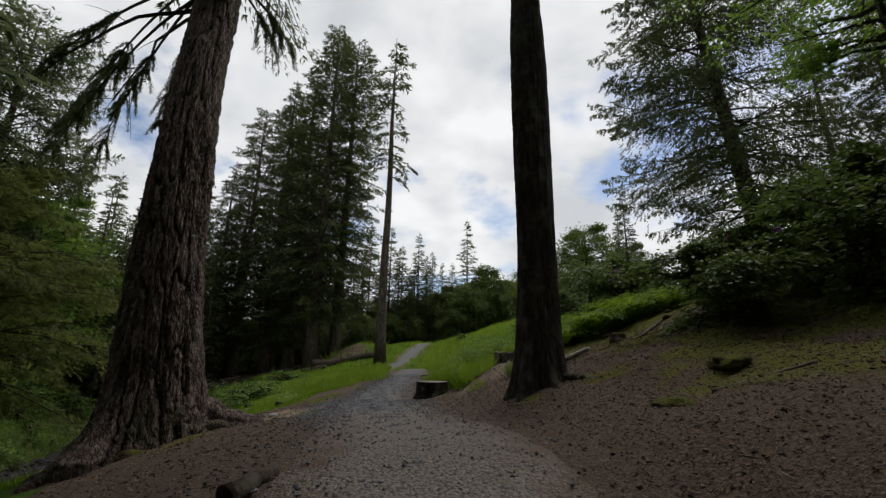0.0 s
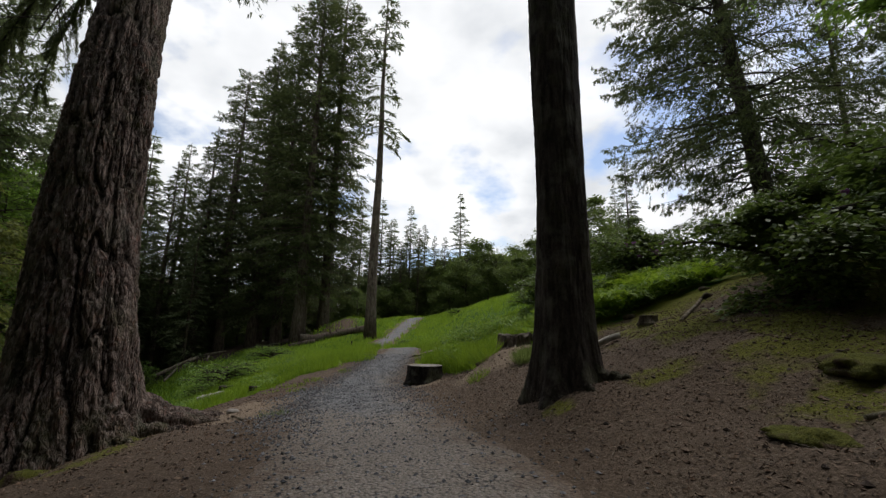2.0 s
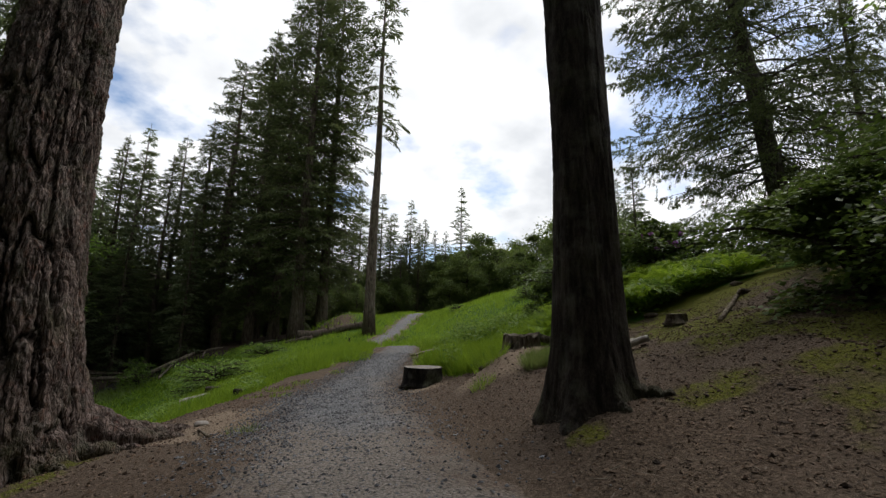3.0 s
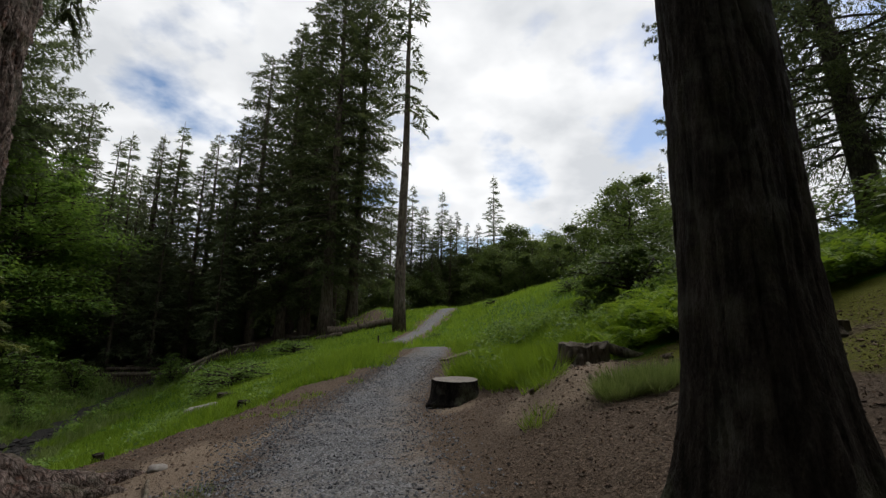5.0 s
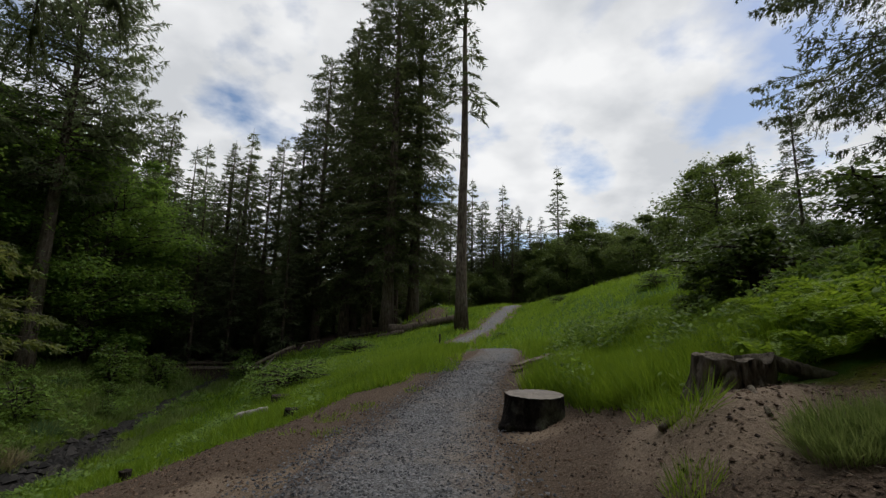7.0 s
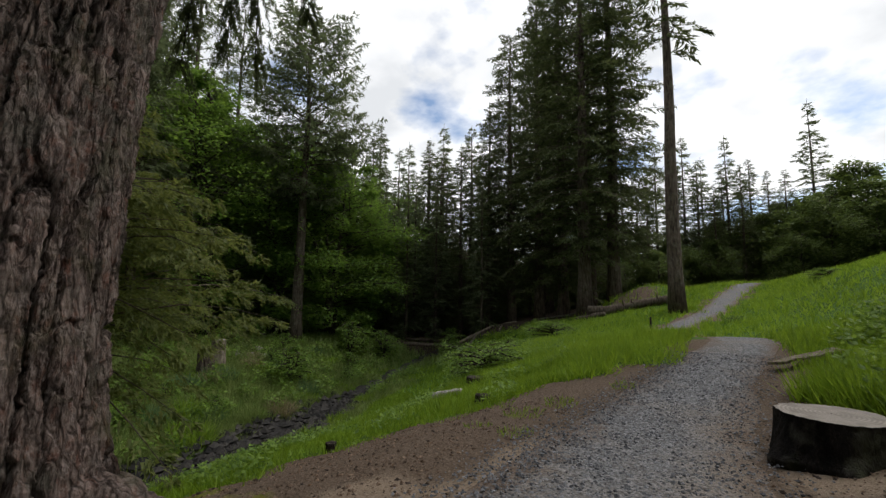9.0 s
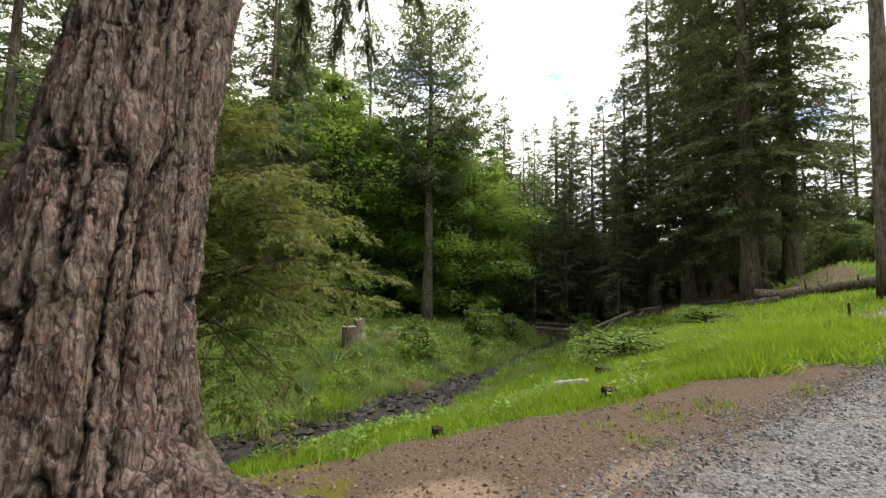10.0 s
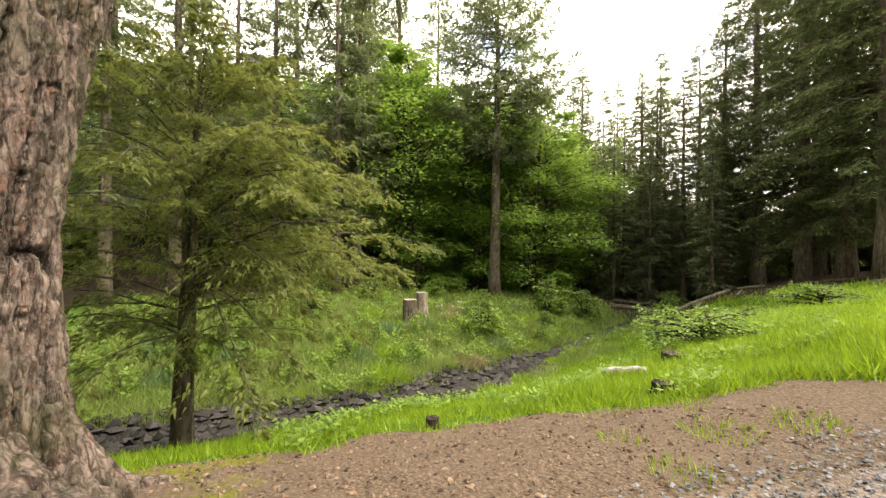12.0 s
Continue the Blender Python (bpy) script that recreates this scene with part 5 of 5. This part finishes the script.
def fern(seed, fronds=11, length=0.9):
    r = np.random.default_rng(seed)
    P, D, S, L, W = [], [], [], [], []
    for k in range(fronds):
        az = k * 2.4 + r.uniform(-0.3, 0.3)
        B = limb_curve((0, 0, 0), az, length * r.uniform(0.7, 1.1), 1.7, 1.25, 8)
        s = np.repeat(np.linspace(0.15, 1, 16), 2)
        q, d = along(B, s)
        sd = np.tile([1.0, -1.0], 16)[:, None] * unit(np.cross(d, np.array([0, 0, 1.0])))
        P.append(q); D.append(unit(sd + d * 0.5)); S.append(d); L.append(length * 0.26 * (1.1 - s)); W.append(np.full(32, 0.05 * length))
    P, D, S, L, W = (np.concatenate(a) for a in (P, D, S, L, W))
    return blades(P, D, S, L, W, 0.2)


first = new("fern", mesh_np("fern", *fern(61), M_GRASS, False))
first.matrix_basis = pose(4.6, 11.6, spot(4.6, 11.6))
tagged(first, "arching green fern on the bank", "fern", "ferns on the bank")
fern_rng = random.Random(8)
for k in range(95):
    x, y = fern_rng.uniform(3.1, 6.6), fern_rng.uniform(9.4, 13.0)
    if x - 3.0 < (10.5 - y) * 1.2 or x < 0.62 * (y - 5.6):
        continue
    copy_thing(first, pose(x, y, spot(x, y), 0, 0, fern_rng.uniform(0, 360)) @ Matrix.Diagonal((*[fern_rng.uniform(0.55, 0.9)] * 3, 1)))

# ---- grass, herbs, litter and stones ----


def open_turf(x, y):
    wet = np.abs(x - stream_x(y)) < stream_half(y) * 0.78
    return (1 - bare(x, y)) * (1 - 0.93 * litter(x, y)) * ~wet


def scatter(n, box, mask, seed):
    r = np.random.default_rng(seed)
    x, y = r.uniform(box[0], box[1], n), r.uniform(box[2], box[3], n)
    ok = r.random(n) < mask(x, y)
    return x[ok], y[ok], r


def turf(name, n, box, tall, seed, mat, label, mask=open_turf, lean=0.45, wide=1.0):
    x, y, r = scatter(n, box, mask, seed)
    k = len(x)
    P = np.stack([x, y, land(x, y) - 0.02], -1)
    clump = 0.7 + 0.5 * smooth(fnoise(x, y, 0.3, seed), -0.6, 0.8)
    dist = np.hypot(x, y - 7)
    D = unit(np.stack([r.normal(0, lean, k), r.normal(0, lean, k), np.ones(k)], -1))
    S = unit(np.cross(D, r.normal(0, 1, (k, 3))))
    L = r.uniform(tall[0], tall[1], k) * clump
    ob = new(name, mesh_np(name, *slivers(P, D, S, L, (0.007 + 0.0017 * dist) * wide * r.uniform(0.7, 1.4, k), 0.7), mat, False))
    tagged(ob, label, "grass", kind="stuff")


turf("bank_grass", 110000, (-14.5, -2.5, 7, 17), (0.07, 0.2), 71, M_GRASS, "short bright green grass on the near bank")
turf("bank_grass", 70000, (-17, -8, 14, 27), (0.07, 0.2), 78, M_GRASS, "short bright grass beside the stream")
turf("bank_grass", 100000, (-9, -0.5, 13.5, 26), (0.12, 0.34), 72, M_GRASS, "tall lush grass beside the path")
turf("bank_grass", 26000, (-22, 0, 26, 44), (0.2, 0.45), 73, M_GRASS, "grass between path and stream")
turf("meadow_grass", 110000, (0.8, 10, 10.5, 22), (0.15, 0.42), 74, M_GRASS, "tall lush meadow grass below the hill", lambda x, y: open_turf(x, y) * (1 - 0.75 * smooth(x - 3.2, -0.5, 0.5) * smooth(14.6 - y, -0.6, 0.6)))
turf("meadow_grass", 70000, (-2, 30, 22, 58), (0.15, 0.4), 75, M_GRASS, "sunlit meadow grass on the hill")
turf("meadow_grass", 26000, (0.9, 4.2, 10.9, 15), (0.3, 0.6), 79, M_GRASS, "long rank grass round the old stump")
turf("far_bank_grass", 90000, (-34, -16, 4, 30), (0.25, 0.7), 76, M_RUSH, "rough tall grass on the far bank")
turf("far_bank_grass", 16000, (-34, -19, 30, 48), (0.3, 0.75), 77, M_RUSH, "rough grass beyond the stream")


turf("bank_edge_grass", 60000, (-21, -13, 5, 34), (0.2, 0.5), 80, M_RUSH, "grass hanging over the stream's edges", lambda x, y: smooth(np.abs(x - stream_x(y)) / stream_half(y) + 0.35 * fnoise(x, y, 0.45, 33), 0.6, 0.8) * smooth(1.8 - np.abs(x - stream_x(y)) / stream_half(y), 0, 0.3), 0.7)


def tuft(x, y, n, radius, tall, mat, seed, label, name="grass_tuft"):
    r = np.random.default_rng(seed)
    a, d = r.uniform(0, 6.28, n), radius * np.sqrt(r.random(n))
    P = np.stack([d * np.cos(a), d * np.sin(a), np.zeros(n)], -1)
    P[:, 2] = land(P[:, 0] + x, P[:, 1] + y) - spot(x, y) - 0.02
    D = unit(np.stack([np.cos(a) * d / radius * 0.5 + r.normal(0, 0.25, n), np.sin(a) * d / radius * 0.5 + r.normal(0, 0.25, n), np.ones(n)], -1))
    S = unit(np.cross(D, r.normal(0, 1, (n, 3))))
    ob = new(name, mesh_np(name, *blades(P, D, S, tall * r.uniform(0.5, 1.1, n), 0.003 + 0.0011 * math.hypot(x, y - 7), 0.6), mat, False))
    ob.matrix_basis = pose(x, y, spot(x, y))
    tagged(ob, label, "grass tuft", kind="stuff")


M_STRAW = leaf_mat("straw_blades", (0.14, 0.12, 0.06), (0.24, 0.2, 0.11), (0.34, 0.3, 0.17), 0.25)
tuft(2.42, 8.85, 1700, 0.25, 0.27, M_RUSH, 81, "patch of fine tall grass on the earth bank")
tuft(2.75, 8.75, 1600, 0.25, 0.27, M_RUSH, 82, "patch of fine tall grass on the earth bank")
tuft(1.55, 9.0, 160, 0.16, 0.2, M_GRASS, 83, "small grass tuft in bare earth")
tuft(1.85, 9.75, 220, 0.2, 0.35, M_GRASS, 84, "small grass tuft in bare earth")
tuft(-1.55, 8.1, 120, 0.2, 0.14, M_RUSH, 85, "thin grass tuft by the roots")
M_SEDGE = leaf_mat("sedge_blades", (0.045, 0.095, 0.035), (0.08, 0.15, 0.055), (0.14, 0.22, 0.09), 0.4)
clump_rng = random.Random(12)
for k in range(46):
    cy = clump_rng.uniform(7, 31)
    cx = float(stream_x(np.array(cy))) - clump_rng.uniform(1.6, 9.5)
    tuft(cx, cy, 330, clump_rng.uniform(0.3, 0.75), clump_rng.uniform(0.5, 0.95), M_STRAW if k % 9 == 4 else (M_SEDGE, M_RUSH, M_GRASS)[k % 3], 200 + k, "straw-coloured dry grass on the far bank" if k % 9 == 4 else "clump of tall sedge and grass on the far bank")
for k in range(16):
    cy = clump_rng.uniform(9, 30)
    cx = float(stream_x(np.array(cy))) + float(stream_half(np.array(cy))) * clump_rng.choice((-1, 1)) * clump_rng.uniform(0.85, 1.15)
    tuft(cx, cy, 220, clump_rng.uniform(0.25, 0.5), clump_rng.uniform(0.35, 0.6), M_GRASS, 260 + k, "grass clump hanging over the stream bed")
tuft(-17.9, 20.7, 700, 0.5, 0.75, M_STRAW, 86, "tuft of dry straw-coloured grass by the stream")
for k, (x, y, n, rr) in enumerate(((-2.1, 12.0, 260, 0.3), (-2.35, 12.9, 380, 0.4), (-2.7, 12.2, 120, 0.25), (-2.0, 13.5, 320, 0.35), (-3.0, 13.6, 160, 0.3), (-1.3, 14.6, 200, 0.3))):
    tuft(x, y, n // 3, rr * 0.7, 0.11, M_GRASS, 90 + k, "low grass creeping onto the gravel's edge")


def herbs(name, n, box, tall, leaf, seed, mat, label, mask, patch=0.1):
    x, y, r = scatter(n, box, lambda a, b: mask(a, b) * smooth(fnoise(a, b, 0.28, seed), patch, patch + 0.5), seed)
    k = len(x)
    h = tall * r.uniform(0.15, 1, k) * (0.5 + 0.5 * smooth(fnoise(x, y, 0.5, seed + 1), -0.5, 0.8))
    P = np.stack([x, y, land(x, y) + h], -1)
    a = r.uniform(0, 6.28, k)
    D = unit(np.stack([np.cos(a), np.sin(a), r.uniform(-0.3, 0.6, k)], -1))
    S = unit(np.cross(D, np.array([0, 0, 1.0]) + r.normal(0, 0.4, (k, 3))))
    L = leaf * r.uniform(0.6, 1.4, k)
    tagged(new(name, mesh_np(name, *blades(P, D, S, L, L * 0.55, 0.4), mat, False)), label, "undergrowth", kind="stuff")


herbs("nettles", 80000, (-34, -16.5, 5, 34), 1.0, 0.17, 101, M_HERB, "nettles and leafy herbs on the far bank", open_turf)
herbs("bank_herbs", 46000, (-13, -3, 10, 27), 0.36, 0.08, 102, M_HERB, "broad-leaved weeds among the bank's grass", open_turf, -0.1)
herbs("bracken", 22000, (3.0, 7.2, 9.4, 14.0), 0.6, 0.1, 104, M_HERB, "bracken and leafy herbs on the bank", lambda x, y: smooth((x - 3.0) - (10.6 - y) * 1.2, -0.2, 0.4) * smooth(x - 0.62 * (y - 5.1), -0.3, 0.3), -0.6)
herbs("meadow_weeds", 40000, (1.4, 9, 10.8, 20), 0.65, 0.1, 103, M_HERB, "willowherb and weeds among tall grass", open_turf, -0.25)


def lumps(name, n, box, size, seed, mat, label, mask, squash=0.6, lift=0.3, raised=0.0):
    """Many small angular stones as one heap of loose stuff."""
    x, y, r = scatter(n, box, mask, seed)
    k = len(x)
    base = np.array([[1, 0, 0], [0, 1, 0], [-1, 0, 0], [0, -1, 0], [0, 0, 1], [0, 0, -1]], float)
    tri = np.array([[0, 1, 4], [1, 2, 4], [2, 3, 4], [3, 0, 4], [1, 0, 5], [2, 1, 5], [3, 2, 5], [0, 3, 5]])
    a, sz = r.uniform(0, 6.28, k), size[0] * (size[1] / size[0]) ** (r.random(k) ** 2)
    V = base[None] * r.uniform(0.6, 1.25, (k, 6, 1)) + r.normal(0, 0.15, (k, 6, 3))
    V[:, :, 2] *= squash
    c, s = np.cos(a)[:, None], np.sin(a)[:, None]
    V = np.stack([V[:, :, 0] * c - V[:, :, 1] * s, V[:, :, 0] * s + V[:, :, 1] * c, V[:, :, 2]], -1) * sz[:, None, None]
    V += np.stack([x, y, land(x, y) + raised + sz * lift], -1)[:, None]
    F = (tri[None] + np.arange(k)[:, None, None] * 6).reshape(-1, 3)
    tagged(new(name, mesh_np(name, V.reshape(-1, 3), F, mat, False)), label, "gravel", kind="stuff")


def on_path(x, y):
    u = np.abs(x - path_x(y)) / path_half(y)
    return smooth(1.25 - u, 0, 0.55)


lumps("loose_gravel", 60000, (-2.6, 1.6, 2.5, 17), (0.008, 0.024), 111, M_PEBBLE, "loose grey gravel stones on the path", lambda x, y: on_path(x, y) * (0.45 + 0.55 * smooth(path_x(y) + 0.2 - x, -0.8, 0.8)) * (0.2 + 0.8 * smooth(y, 5, 9)), 0.6, 0.15, 0.028)
lumps("earth_clods", 24000, (-5, 5, 2.5, 14), (0.007, 0.03), 112, M_CHIP, "crumbs of earth and cone scales on bare ground", lambda x, y: bare(x, y) * (1 - on_path(x, y)), 0.6, 0.2)
lumps("stream_stones", 16000, (-19, -13, 4, 40), (0.04, 0.3), 113, M_WETROCK, "dark wet stones in the stream bed", lambda x, y: smooth(stream_half(y) * 1.15 - np.abs(x - stream_x(y)), 0, 0.3), 0.55, 0.6)
x_, y_, r_ = scatter(48000, (-5.5, 8, 1.5, 13.5), lambda x, y: bare(x, y) * (1 - 0.9 * on_path(x, y)), 114)
k_ = len(x_)
D_ = unit(np.stack([r_.normal(0, 1, k_), r_.normal(0, 1, k_), r_.normal(0, 0.25, k_)], -1))
tagged(new("leaf_litter", mesh_np("leaf_litter", *blades(np.stack([x_, y_, land(x_, y_) + 0.008], -1), D_, unit(np.cross(D_, np.array([0, 0, 1.0]) + r_.normal(0, 0.35, (k_, 3)))), r_.uniform(0.012, 0.045, k_), r_.uniform(0.005, 0.014, k_), 0.2), M_CHIP, False)), "brown needles, bark chips and dead leaves on the earth", "leaf litter", kind="stuff")
x_, y_, r_ = scatter(2600, (1.0, 9, 1.5, 11), lambda x, y: bare(x, y) * (1 - on_path(x, y)), 115)
k_ = len(x_)
D_ = unit(np.stack([r_.normal(0, 1, k_), r_.normal(0, 1, k_), r_.normal(0, 0.12, k_)], -1))
tagged(new("twig_litter", mesh_np("twig_litter", *blades(np.stack([x_, y_, land(x_, y_) + 0.015], -1), D_, unit(np.cross(D_, np.array([0, 0, 1.0]) + r_.normal(0, 0.35, (k_, 3)))), r_.uniform(0.06, 0.3, k_) * r_.random(k_) + 0.04, r_.uniform(0.005, 0.012, k_), 0.1), M_DEAD, False)), "dry twigs strewn over the brown slope", "twigs", kind="stuff")

# mauve flower heads on two of the rhododendrons
flower_rng = random.Random(4)
for bx, by, h in ((7.7, 8.3, 1.5), (6.9, 12.7, 1.3)):
    host = min((o for o in bpy.data.objects if o.name.startswith("rhododendron")), key=lambda o: math.hypot(o.location.x - bx, o.location.y - by))
    for k in range(7):
        a = flower_rng.uniform(2.2, 5.2)
        V, F = blob(k + 3, (0.07, 0.07, 0.055), 0.5, 2)
        d = flower_rng.uniform(0.5, 1.1)
        at = np.array([math.cos(a) * d, math.sin(a) * d, h * flower_rng.uniform(0.6, 1.0)])
        turn = np.array(host.matrix_basis.to_3x3().inverted())
        part_np("flower_head", (V + at) @ turn.T, F, M_FLOWER, host, "mauve flower head", False)
x_, y_, r_ = scatter(30000, (0.9, 6.5, 1.8, 9), lambda x, y: bare(x, y) * (1 - on_path(x, y)), 116)
k_ = len(x_)
D_ = unit(np.stack([r_.normal(0, 1, k_), r_.normal(0, 1, k_), r_.normal(0, 0.3, k_)], -1))
tagged(new("leaf_litter", mesh_np("leaf_litter", *slivers(np.stack([x_, y_, land(x_, y_) + 0.01], -1), D_, unit(np.cross(D_, np.array([0, 0, 1.0]) + r_.normal(0, 0.4, (k_, 3)))), r_.uniform(0.012, 0.045, k_), r_.uniform(0.005, 0.016, k_), 0.2), M_CHIP, False)), "dark and pale dead leaves on the brown slope", "leaf litter", kind="stuff")
